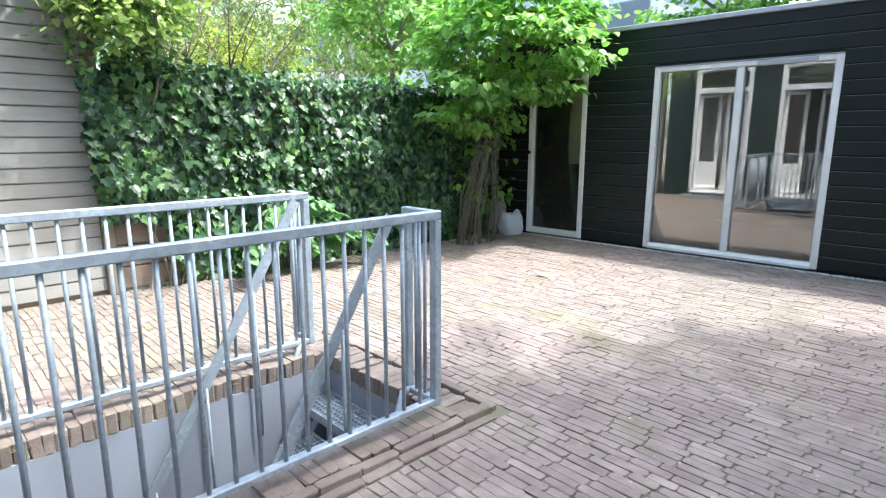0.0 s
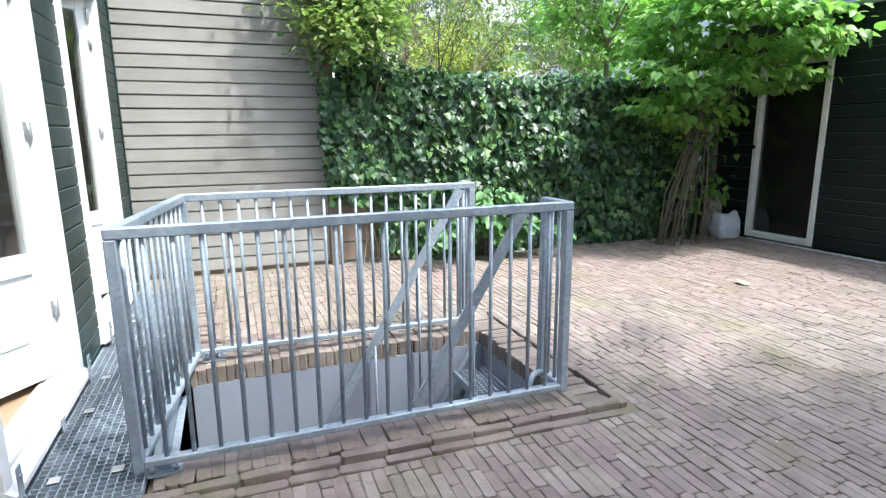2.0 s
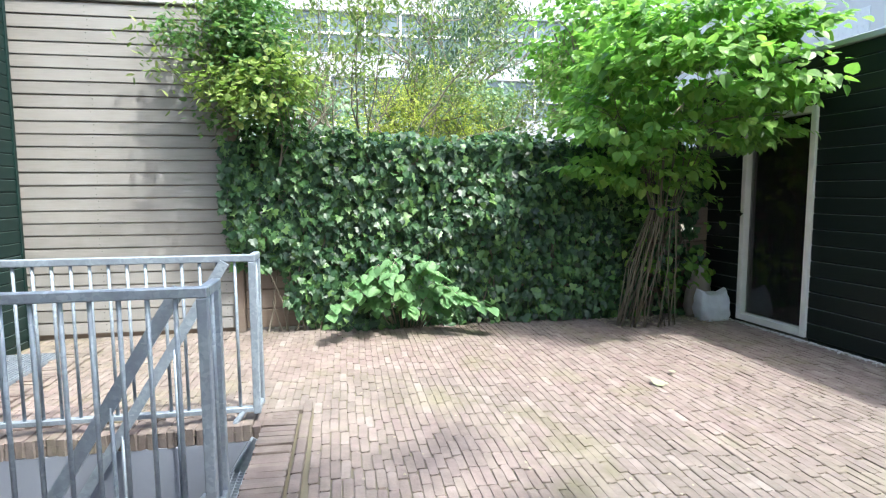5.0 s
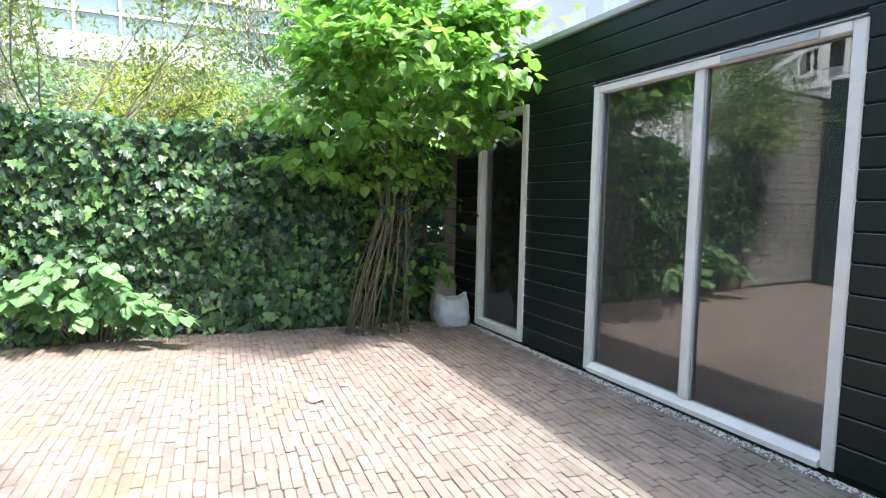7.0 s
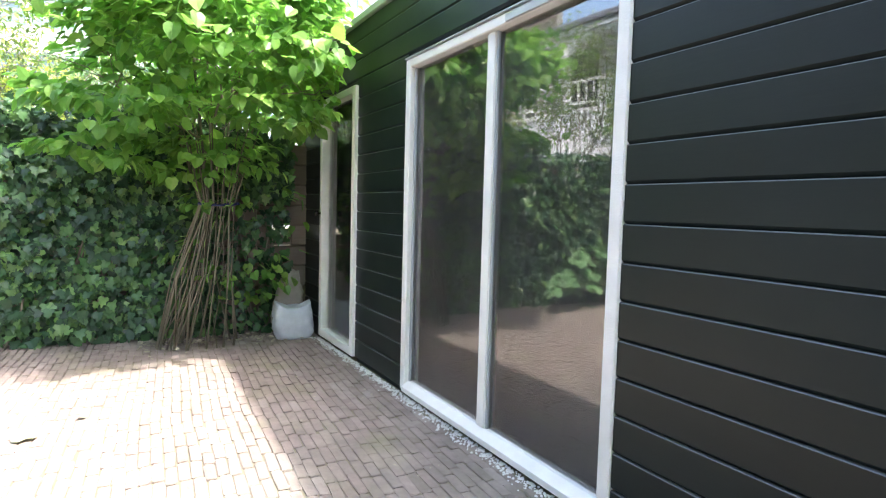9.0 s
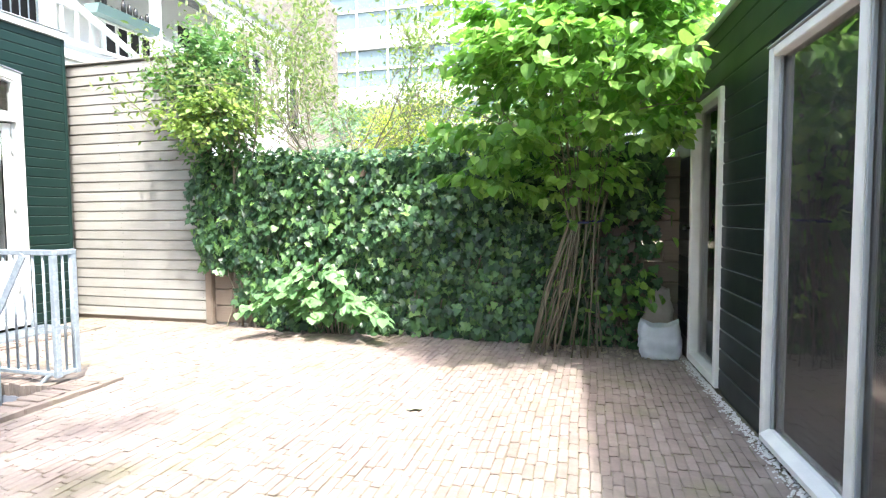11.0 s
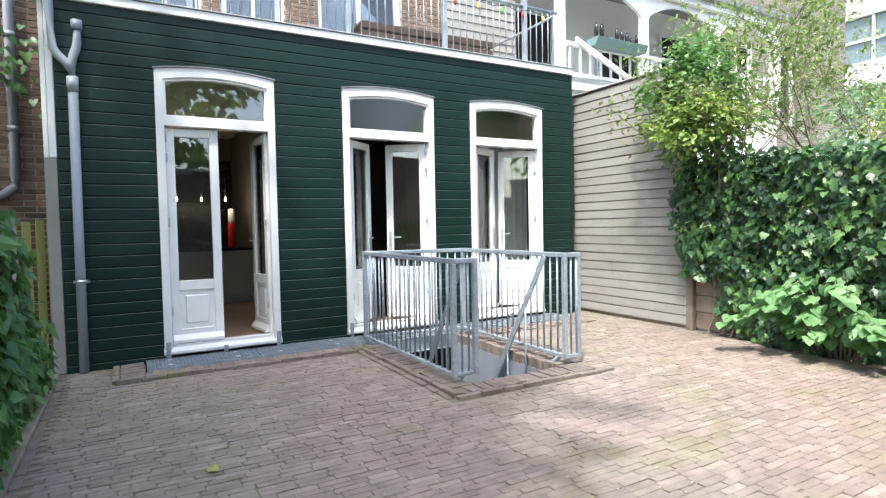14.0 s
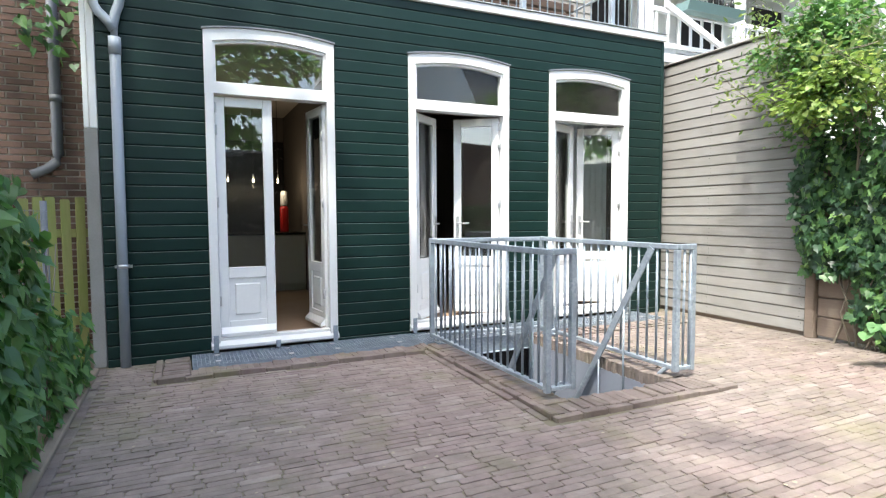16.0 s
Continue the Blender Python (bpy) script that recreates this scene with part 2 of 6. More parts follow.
CLIMBLEAF = leaf_material("climber_leaf", [(0.0, (0.075, 0.16, 0.058)), (0.6, (0.135, 0.26, 0.095)), (1.0, (0.23, 0.36, 0.14))], 0.42, 0.38)
# lighter yellow-green copy of the climber leaf, with sunlight put into the colour
SUNLITLEAF = leaf_material("sunlit_leaf", [(0.0, (0.21, 0.31, 0.085)), (0.6, (0.31, 0.41, 0.12)), (1.0, (0.44, 0.50, 0.18))], 0.45, 0.4)
PALELEAF = leaf_material("pale_leaf", [(0.0, (0.11, 0.175, 0.06)), (0.6, (0.19, 0.265, 0.085)), (1.0, (0.32, 0.36, 0.13))], 0.5, 0.35)
YELLOWLEAF = leaf_material("yellow_leaf", [(0.0, (0.33, 0.39, 0.065)), (0.6, (0.46, 0.50, 0.095)), (1.0, (0.58, 0.58, 0.16))], 0.5, 0.45)
FARLEAF = leaf_material("far_leaf", [(0.0, (0.06, 0.11, 0.065)), (0.6, (0.10, 0.165, 0.10)), (1.0, (0.16, 0.23, 0.14))], 0.5, 0.35)
MINTLEAF = leaf_material("mint_leaf", [(0.0, (0.13, 0.22, 0.13)), (0.6, (0.20, 0.30, 0.18)), (1.0, (0.28, 0.38, 0.24))], 0.5, 0.35)


# ---- mesh helpers ----
def add_box(bm, x0, x1, y0, y1, z0, z1, bevel=0.0, turn=None):
    """A box, chamfered all round if bevel is given."""
    b = min(bevel, (x1 - x0) * 0.45, (y1 - y0) * 0.45, (z1 - z0) * 0.45)
    if b <= 0:
        vs = [bm.verts.new((x, y, z)) for z in (z0, z1) for x, y in ((x0, y0), (x1, y0), (x1, y1), (x0, y1))]
        fs = [(3, 2, 1, 0), (4, 5, 6, 7), (0, 1, 5, 4), (1, 2, 6, 5), (2, 3, 7, 6), (3, 0, 4, 7)]
    else:
        vs, fs = [], []
        for z, zi in ((z0, z0 + b), (z1, z1 - b)):
            for x, xi, y, yi in ((x0, x0 + b, y0, y0 + b), (x1, x1 - b, y0, y0 + b), (x1, x1 - b, y1, y1 - b), (x0, x0 + b, y1, y1 - b)):
                vs += [bm.verts.new((xi, yi, z)), bm.verts.new((x, yi, zi)), bm.verts.new((xi, y, zi))]
        k = lambda c, a: c * 3 + a
        fs = [tuple(k(c, 0) for c in (3, 2, 1, 0)), tuple(k(c, 0) for c in (4, 5, 6, 7))]
        fs += [(k(0, 2), k(1, 2), k(5, 2), k(4, 2)), (k(1, 1), k(2, 1), k(6, 1), k(5, 1)), (k(2, 2), k(3, 2), k(7, 2), k(6, 2)), (k(3, 1), k(0, 1), k(4, 1), k(7, 1))]
        fs += [(k(0, 0), k(1, 0), k(1, 2), k(0, 2)), (k(1, 0), k(2, 0), k(2, 1), k(1, 1)), (k(2, 0), k(3, 0), k(3, 2), k(2, 2)), (k(3, 0), k(0, 0), k(0, 1), k(3, 1))]
        fs += [(k(5, 0), k(4, 0), k(4, 2), k(5, 2)), (k(6, 0), k(5, 0), k(5, 1), k(6, 1)), (k(7, 0), k(6, 0), k(6, 2), k(7, 2)), (k(4, 0), k(7, 0), k(7, 1), k(4, 1))]
        fs += [(k(0, 1), k(0, 2), k(4, 2), k(4, 1)), (k(1, 2), k(1, 1), k(5, 1), k(5, 2)), (k(2, 1), k(2, 2), k(6, 2), k(6, 1)), (k(3, 2), k(3, 1), k(7, 1), k(7, 2))]
        for c in range(4):
            fs += [(k(c, 0), k(c, 1), k(c, 2)), (k(c + 4, 0), k(c + 4, 2), k(c + 4, 1))]
    if turn is not None:
        for v in vs:
            v.co = turn @ v.co
    for f in fs:
        bm.faces.new([vs[i] for i in f])


def add_tube(bm, points, radii, sides=8, cap=True):
    """A round tube along points."""
    rings = []
    pts = [Vector(p) for p in points]
    for i, p in enumerate(pts):
        d = (pts[min(i + 1, len(pts) - 1)] - pts[max(i - 1, 0)]).normalized()
        u = d.orthogonal().normalized() if abs(d.z) < 0.999 else Vector((1, 0, 0))
        if abs(d.z) < 0.999:
            u = d.cross(Vector((0, 0, 1))).normalized()
        w = d.cross(u)
        r = radii[i] if isinstance(radii, (list, tuple)) else radii
        rings.append([bm.verts.new(p + (u * math.cos(2 * math.pi * k / sides) + w * math.sin(2 * math.pi * k / sides)) * r) for k in range(sides)])
    for a, b in zip(rings, rings[1:]):
        for k in range(sides):
            f = bm.faces.new((a[k], a[(k + 1) % sides], b[(k + 1) % sides], b[k]))
            f.smooth = True
    if cap:
        bm.faces.new(rings[0][::-1])
        bm.faces.new(rings[-1])


def add_prism(bm, outline, axis, a, b):
    """An outline of 2D points, extruded from a to b along the axis (x, y or z)."""
    def at(p, d):
        return {"x": (d, p[0], p[1]), "y": (p[0], d, p[1]), "z": (p[0], p[1], d)}[axis]
    lo, hi = [bm.verts.new(at(p, a)) for p in outline], [bm.verts.new(at(p, b)) for p in outline]
    n = len(outline)
    bm.faces.new(lo)
    bm.faces.new(hi[::-1])
    for i in range(n):
        bm.faces.new((lo[(i + 1) % n], lo[i], hi[i], hi[(i + 1) % n]))


def add_ring(bm, outer, inner, y0, y1):
    """A flat ring between two outlines in x and z, with depth in y."""
    n = len(outer)
    v = [[bm.verts.new((p[0], y, p[1])) for p in o] for o in (outer, inner) for y in (y0, y1)]
    for i in range(n):
        j = (i + 1) % n
        bm.faces.new((v[0][i], v[0][j], v[2][j], v[2][i]))
        bm.faces.new((v[1][j], v[1][i], v[3][i], v[3][j]))
        bm.faces.new((v[0][j], v[0][i], v[1][i], v[1][j]))
        bm.faces.new((v[2][i], v[2][j], v[3][j], v[3][i]))


def finish(name, bm, material, fix=True):
    if fix:
        bmesh.ops.recalc_face_normals(bm, faces=bm.faces)
    me = bpy.data.meshes.new(name)
    bm.to_mesh(me)
    bm.free()
    me.materials.append(material)
    return new(name, me)


def part(name, bm, material, parent, label="", fix=True):
    ob = finish(name, bm, material, fix)
    ob.parent = parent
    if label:
        ob["label"] = label
    return ob


def box_part(name, material, parent, x0, x1, y0, y1, z0, z1, bevel=0.004, label="", turn=None):
    bm = bmesh.new()
    add_box(bm, x0, x1, y0, y1, z0, z1, bevel, turn)
    return part(name, bm, material, parent, label)


def tube_part(name, material, parent, points, radii, sides=8, label=""):
    bm = bmesh.new()
    add_tube(bm, points, radii, sides)
    return part(name, bm, material, parent, label)


def box_thing(name, material, x0, x1, y0, y1, z0, z1, bevel=0.0, **tags):
    bm = bmesh.new()
    add_box(bm, x0, x1, y0, y1, z0, z1, bevel)
    return tagged(finish(name, bm, material), **tags)


def thing(name, label="", category="", group="", kind="", at=(0, 0, 0)):
    ob = new(name)
    ob.empty_display_size = 0.1
    ob.matrix_basis = Matrix.Translation(at)
    return tagged(ob, label, category, group, kind)


# ---- the plan ----
SHED_Y, PLANK_X, FENCE_Y = -7.22, 0.20, -1.86
LEFT_X = -6.32
FACADE_L, FACADE_TOP = -6.22, 3.445
PIT = (-3.30, -2.33, -2.42, -0.50)
WELL = (-5.58, -0.42, -0.48, -0.02)
BOARD = 0.1135
DOORS = ((-5.405, -4.25), (-3.48, -2.29), (-1.745, -0.565))

# ---- ground ----
def ground_sheet():
    bm = bmesh.new()
    xs = sorted({-400, -6.4, WELL[0], PIT[0], PIT[1], WELL[1], 0.25, 400})
    ys = sorted({-400, SHED_Y, PIT[2], PIT[3], WELL[2], WELL[3], 400})
    for x0, x1 in zip(xs, xs[1:]):
        for y0, y1 in zip(ys, ys[1:]):
            cx, cy = (x0 + x1) / 2, (y0 + y1) / 2
            if PIT[0] < cx < PIT[1] and PIT[2] < cy < WELL[3]:
                continue
            if WELL[0] < cx < WELL[1] and WELL[2] < cy < WELL[3]:
                continue
            bm.faces.new([bm.verts.new((x, y, -0.0082)) for x, y in ((x0, y0), (x1, y0), (x1, y1), (x0, y1))])
    bmesh.ops.remove_doubles(bm, verts=bm.verts, dist=0.0005)
    return tagged(finish("ground", bm, SAND), "sandy earth bed of the brick-paved courtyard", "ground", kind="structure")


ground = ground_sheet()


def pit_walls():
    """The painted cellar pit below the rail, and the light well under the gratings."""
    p = thing("pit", "grey-painted cellar stair pit sunk into the paving", "stairwell", kind="structure")
    d = -2.45
    box_part("pit_wall", PITWALL, p, PIT[1], PIT[1] + 0.18, PIT[2], WELL[2], d, -0.072, 0)
    box_part("pit_wall", PITWALL, p, PIT[0] - 0.18, PIT[0], PIT[2], WELL[2], d, -0.072, 0)
    box_part("pit_wall", PITWALL, p, PIT[0] - 0.18, PIT[1] + 0.18, PIT[2] - 0.18, PIT[2], d, -0.072, 0)
    box_part("well_wall", PITWALL, p, WELL[0] - 0.1, PIT[0] - 0.0, WELL[2] - 0.1, WELL[2], d, -0.03, 0)
    box_part("well_wall", PITWALL, p, PIT[1], WELL[1] + 0.1, WELL[2] - 0.1, WELL[2], d, -0.03, 0)
    box_part("well_wall", PITWALL, p, WELL[0] - 0.1, WELL[0], WELL[2], 0.1, d, -0.03, 0)
    box_part("well_wall", PITWALL, p, WELL[1], WELL[1] + 0.1, WELL[2], 0.1, d, -0.03, 0)
    # black sheet painted as the shade under the gratings
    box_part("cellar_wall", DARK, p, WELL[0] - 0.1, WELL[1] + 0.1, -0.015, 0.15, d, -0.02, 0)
    box_part("pit_floor", CONCRETE, p, WELL[0] - 0.1, WELL[1] + 0.1, PIT[2] - 0.1, 0.1, d - 0.1, d, 0)
    return p


pit_walls()

# ---- house: facade, doors, room ----
def shiplap(z0, z1, y, sign=-1, thick=0.022):
    """The profile of one board: (y, z) points, a bevelled lower lip."""
    return [(y, z0), (y + sign * (thick - 0.013), z0), (y + sign * thick, z0 + 0.013), (y + sign * thick, z1 - 0.005), (y + sign * (thick - 0.002), z1 - 0.002), (y + sign * (thick - 0.006), z1 - 0.001), (y, z1 - 0.001)]


def boarding(parent, material, x0, x1, top, y, openings, sign=-1, pitch=BOARD, foot=-0.055):
    """Horizontal boards, each cut round the openings (x0, x1, z0, z1)."""
    k = 0
    while k * pitch + foot < top - 0.02:
        z0, z1 = foot + k * pitch, min(foot + (k + 1) * pitch, top)
        cuts = sorted((a, b) for a, b, c, d in openings if c < (z0 + z1) / 2 < d)
        left = x0
        for a, b in cuts + [(x1, None)]:
            if a - left > 0.02:
                bm = bmesh.new()
                add_prism(bm, shiplap(z0, z1, y, sign), "x", left, a)
                board = part("board", bm, material, parent)
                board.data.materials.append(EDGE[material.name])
                # upward faces get the lighter colour that stands for sky light
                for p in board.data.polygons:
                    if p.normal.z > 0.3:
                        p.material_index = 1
            left = b
        k += 1


house = thing("wall_house", "dark green painted timber boarded rear facade of the house", "wall", kind="structure")
for a, b in ((FACADE_L, DOORS[0][0]), (DOORS[0][1], DOORS[1][0]), (DOORS[1][1], DOORS[2][0]), (DOORS[2][1], 0.0)):
    box_part("wall_body", GREEN, house, a, b, 0.0, 0.22, -0.02, 2.93, 0)
box_part("wall_body", GREEN, house, FACADE_L, 0.0, 0.0, 0.22, 2.93, FACADE_TOP, 0)
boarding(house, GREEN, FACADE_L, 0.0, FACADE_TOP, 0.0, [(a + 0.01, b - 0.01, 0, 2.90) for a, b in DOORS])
box_part("corner_board", GREEN, house, -0.03, 0.012, -0.03, 0.3, 0.0, FACADE_TOP, 0.003)
box_part("side_wall", GREEN, house, -0.2, 0.0, 0.22, 5.2, 0.0, FACADE_TOP, 0)
box_part("side_wall", GREEN, house, FACADE_L, FACADE_L + 0.2, 0.22, 5.2, 0.0, FACADE_TOP, 0)
box_part("fascia", WHITE, house, FACADE_L - 0.02, 0.03, -0.055, 0.12, FACADE_TOP + 0.002, FACADE_TOP + 0.085, 0.006, "white painted balcony edge board")
box_part("fascia_cap", ALU, house, FACADE_L - 0.02, 0.04, -0.07, 0.14, FACADE_TOP + 0.088, FACADE_TOP + 0.10, 0.003)
box_part("corner_trim", WHITE, house, FACADE_L - 0.06, FACADE_L - 0.004, -0.035, 0.2, 2.0, FACADE_TOP, 0.006, "white painted corner trim")
box_part("corner_trim", WHITE, house, FACADE_L - 0.105, FACADE_L - 0.065, -0.015, 0.2, 2.0, FACADE_TOP, 0.006, "white painted corner trim")
box_part("trim_head", WHITE, house, FACADE_L - 0.16, FACADE_L - 0.021, -0.075, 0.2, FACADE_TOP + 0.002, FACADE_TOP + 0.24, 0.006, "white boxed trim head")
box_part("corner_post", PLANK, house, FACADE_L - 0.105, FACADE_L - 0.006, -0.03, 0.15, 0.0, 1.998, 0.006, "bare weathered timber corner post")

room_floor = box_thing("floor", WOODFLOOR, FACADE_L + 0.2, -0.2, 0.10, 5.2, 0.02, 0.12, label="brown wooden floor of the ground floor room", category="floor", kind="structure")
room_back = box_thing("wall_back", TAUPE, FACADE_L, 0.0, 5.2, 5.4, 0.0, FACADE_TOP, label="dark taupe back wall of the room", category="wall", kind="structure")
room_ceiling = box_thing("ceiling", PLASTER, FACADE_L, 0.0, 0.22, 5.2, 3.05, FACADE_TOP, label="plain plastered ceiling of the room", category="ceiling", kind="structure")
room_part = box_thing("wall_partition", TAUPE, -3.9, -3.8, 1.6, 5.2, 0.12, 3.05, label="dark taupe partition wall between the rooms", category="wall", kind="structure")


def arch(x0, x1, z_side, rise, steps=14):
    """Points of a flat arch from left to right."""
    return [(x0 + (x1 - x0) * i / steps, z_side + rise * (1 - (2 * i / steps - 1) ** 2)) for i in range(steps + 1)]


def door_leaf(parent, hinge_x, width, side, angle):
    """A glazed leaf, hinged at hinge_x. side 1: it reaches to the right of the hinge. angle: degrees that it swings inwards."""
    m = Matrix.Translation((hinge_x, 0.045, 0)) @ Matrix.Rotation(radians(angle) * side, 4, "Z")
    lo, hi = (0.0, width) if side > 0 else (-width, 0.0)
    z0, z1, s = 0.165, 2.345, 0.085
    g0 = 0.80
    bm = bmesh.new()
    add_box(bm, lo, lo + s, -0.028, 0.028, z0, z1, 0.004, m)
    add_box(bm, hi - s, hi, -0.028, 0.028, z0, z1, 0.004, m)
    add_box(bm, lo + s, hi - s, -0.028, 0.028, z1 - s, z1, 0.004, m)
    add_box(bm, lo + s, hi - s, -0.028, 0.028, z0, z0 + 0.14, 0.004, m)
    add_box(bm, lo + s, hi - s, -0.028, 0.028, g0 - 0.10, g0, 0.004, m)
    leaf = part("door_leaf", bm, WHITE, parent, "white glazed french door leaf" + (" swung open" if angle > 5 else ", closed"))
    bm = bmesh.new()
    add_box(bm, lo + s, hi - s, -0.012, 0.012, z0 + 0.14, g0 - 0.10, 0, m)
    add_box(bm, lo + s + 0.05, hi - s - 0.05, -0.024, 0.020, z0 + 0.19, g0 - 0.15, 0.012, m)
    part("door_panel", bm, WHITE, leaf, "raised white panel")
    bm = bmesh.new()
    add_box(bm, lo + s, hi - s, -0.004, 0.004, g0, z1 - s, 0, m)
    part("pane", bm, GLASS, leaf, "clear glass pane").visible_shadow = False
    bm = bmesh.new()
    add_prism(bm, [(-0.028, z0 + 0.015), (-0.075, z0 + 0.005), (-0.075, z0 + 0.035), (-0.028, z0 + 0.085)], "x", lo + 0.01, hi - 0.01)
    for v in bm.verts:
        v.co = m @ v.co
    part("weather_bar", bm, WHITE, leaf)
    for z in (0.45, 1.35, 2.0, 2.2):
        bm = bmesh.new()
        add_tube(bm, [(0, -0.036, z), (0, -0.036, z + 0.09)], 0.009, 8)
        add_box(bm, -0.02, 0.02, -0.034, -0.030, z, z + 0.09, 0)
        for v in bm.verts:
            v.co = m @ v.co
        part("hinge", bm, BOLT, leaf)
    if angle < 5:
        return leaf
    hx = hi - 0.045 if side > 0 else lo + 0.045
    bm = bmesh.new()
    for y in (-0.034, 0.034):
        add_box(bm, hx - 0.017, hx + 0.017, y - 0.005, y + 0.005, 1.02, 1.26, 0.003, m)
        o = 0.012 if y > 0 else -0.012
        add_box(bm, hx - 0.009, hx + 0.009, min(y, y + 4 * o), max(y, y + 4 * o), 1.165, 1.183, 0.003, m)
        a, b = (hx - 0.12, hx + 0.01) if side > 0 else (hx - 0.01, hx + 0.12)
        add_box(bm, a, b, y + 3.2 * o - 0.008, y + 3.2 * o + 0.008, 1.165, 1.183, 0.004, m)
    part("handle", bm, BOLT, leaf, "steel lever handle on a long plate")
    return leaf


def french_doors(k, x0, x1, left_angle, right_angle):
    f = 0.075
    door = thing(f"door_{k}", "white painted double french doors under an arched fanlight", "door", kind="structure")
    spring, rise = 2.905, 0.052
    a_out, a_in = arch(x0, x1, spring, rise), arch(x0 + f, x1 - f, 2.815, 0.052)
    bm = bmesh.new()
    add_ring(bm, [(x0, 2.36), *a_out, (x1, 2.36)], [(x0 + f, 2.45), *a_in, (x1 - f, 2.45)], -0.045, 0.10)
    add_box(bm, x0, x0 + f, -0.045, 0.10, 0.09, 2.36, 0.003)
    add_box(bm, x1 - f, x1, -0.045, 0.10, 0.09, 2.36, 0.003)
    part("door_frame", bm, WHITE, door)
    s = 0.024
    bm = bmesh.new()
    add_ring(bm, [(x0 + f + 0.001, 2.451), *[(x, z - 0.001) for x, z in a_in], (x1 - f - 0.001, 2.451)],
             [(x0 + f + s, 2.455 + s * 0.5), *arch(x0 + f + s, x1 - f - s, 2.815 - s, 0.052), (x1 - f - s, 2.455 + s * 0.5)], -0.022, 0.05)
    part("fanlight_frame", bm, WHITE, door)
    bm = bmesh.new()
    add_prism(bm, [(x0 + f + s - 0.01, 2.462), *[(x, z + 0.008) for x, z in arch(x0 + f + s - 0.01, x1 - f - s + 0.01, 2.815 - s, 0.052)], (x1 - f - s + 0.01, 2.462)], "y", 0.01, 0.018)
    part("fanlight_pane", bm, GLASS, door, "arched fanlight glass").visible_shadow = False
    bm = bmesh.new()
    strip = arch(x0 - 0.012, x1 + 0.012, spring, rise)
    for (xa, za), (xb, zb) in zip(strip, strip[1:]):
        add_prism(bm, [(xa, za + 0.002), (xb, zb + 0.002), (xb, zb + 0.016), (xa, za + 0.016)], "y", -0.06, 0.0)
    part("flashing", bm, LEAD, door, "grey lead strip over the arch")
    bm = bmesh.new()
    add_prism(bm, [(-0.075, 0.075), (-0.075, 0.10), (-0.02, 0.135), (0.10, 0.15), (0.10, 0.06), (-0.05, 0.06)], "x", x0 - 0.005, x1 + 0.005)
    part("sill", bm, WHITE, door, "white painted timber sill")
    box_part("sill_rail", WHITE, door, x0 + f, x1 - f, -0.02, 0.07, 0.135, 0.162, 0.003)
    for x in (x0 + 0.035, x1 - 0.035):
        bm = bmesh.new()
        add_box(bm, x - 0.022, x + 0.022, -0.083, -0.077, 0.04, 0.20, 0.002)
        for z in (0.075, 0.16):
            add_tube(bm, [(x, -0.083, z), (x, -0.09, z)], 0.008, 6)
        part("bracket", bm, STEEL, door, "galvanised fixing strip")
    bm = bmesh.new()
    xm = (x0 + x1) / 2
    add_box(bm, xm - 0.022, xm + 0.022, -0.083, -0.077, 0.04, 0.11, 0.002)
    part("bracket", bm, STEEL, door, "galvanised fixing strip")
    w = (x1 - x0 - 2 * f) / 2 - 0.003
    door_leaf(door, x0 + f + 0.002, w, 1, left_angle)
    door_leaf(door, x1 - f - 0.002, w, -1, right_angle)
    return door


for k, ((x0, x1), (la, ra)) in enumerate(zip(DOORS, ((0, 83), (41, 37), (25, 36)))):
    french_doors(k + 1, x0, x1, la, ra)

# ---- shed ----
SHED_TURN = Matrix.Translation((-2.06, SHED_Y, 0)) @ Matrix.Rotation(radians(3.7), 4, "Z") @ Matrix.Translation((2.06, -SHED_Y, 0))
SHED_SLOPE = math.tan(radians(3.7))
shed = thing("wall_shed", "black painted timber boarded garden shed wall", "wall", kind="structure")
SHED_OPEN = ((-1.20, -0.33, 0.03, 2.17), (-3.91, -2.06, 0.03, 2.17))
SHED_TOP = 2.63
for a, b, z0, z1 in ((-6.45, -3.91, 0, SHED_TOP), (-2.06, -1.20, 0, SHED_TOP), (-0.33, 0.45, 0, SHED_TOP), (-3.91, -2.06, 2.17, SHED_TOP), (-1.20, -0.33, 2.17, SHED_TOP)):
    box_part("wall_body", BLACK, shed, a, b, SHED_Y - 0.15, SHED_Y - 0.022, z0 - 0.02, z1, 0)
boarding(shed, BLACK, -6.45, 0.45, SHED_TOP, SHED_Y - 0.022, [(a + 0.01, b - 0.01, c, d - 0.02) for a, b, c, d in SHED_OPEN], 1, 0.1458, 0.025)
shed.matrix_basis = SHED_TURN
bm = bmesh.new()
add_box(bm, -6.5, 0.5, SHED_Y - 0.2, SHED_Y + 0.03, SHED_TOP + 0.002, SHED_TOP + 0.055, 0.006)
part("roof_trim", bm, ALU, shed, "grey metal roof edge trim")
shed_roof = box_thing("roof", LEAD, -6.45, 0.25, -10.4, SHED_Y - 0.15, SHED_TOP - 0.08, SHED_TOP + 0.03, label="flat grey bitumen roof of the shed", category="roof", kind="structure")
shed_floor = box_thing("floor", WOODFLOOR, -6.4, 0.2, -10.3, SHED_Y - 0.25, -0.01, 0.03, label="brown laminate floor inside the shed", category="floor", kind="structure")
box_thing("wall_shed_back", BEIGE, -6.45, 0.25, -10.45, -10.3, -0.02, SHED_TOP - 0.1, label="beige painted back wall inside the shed", category="wall", kind="structure")
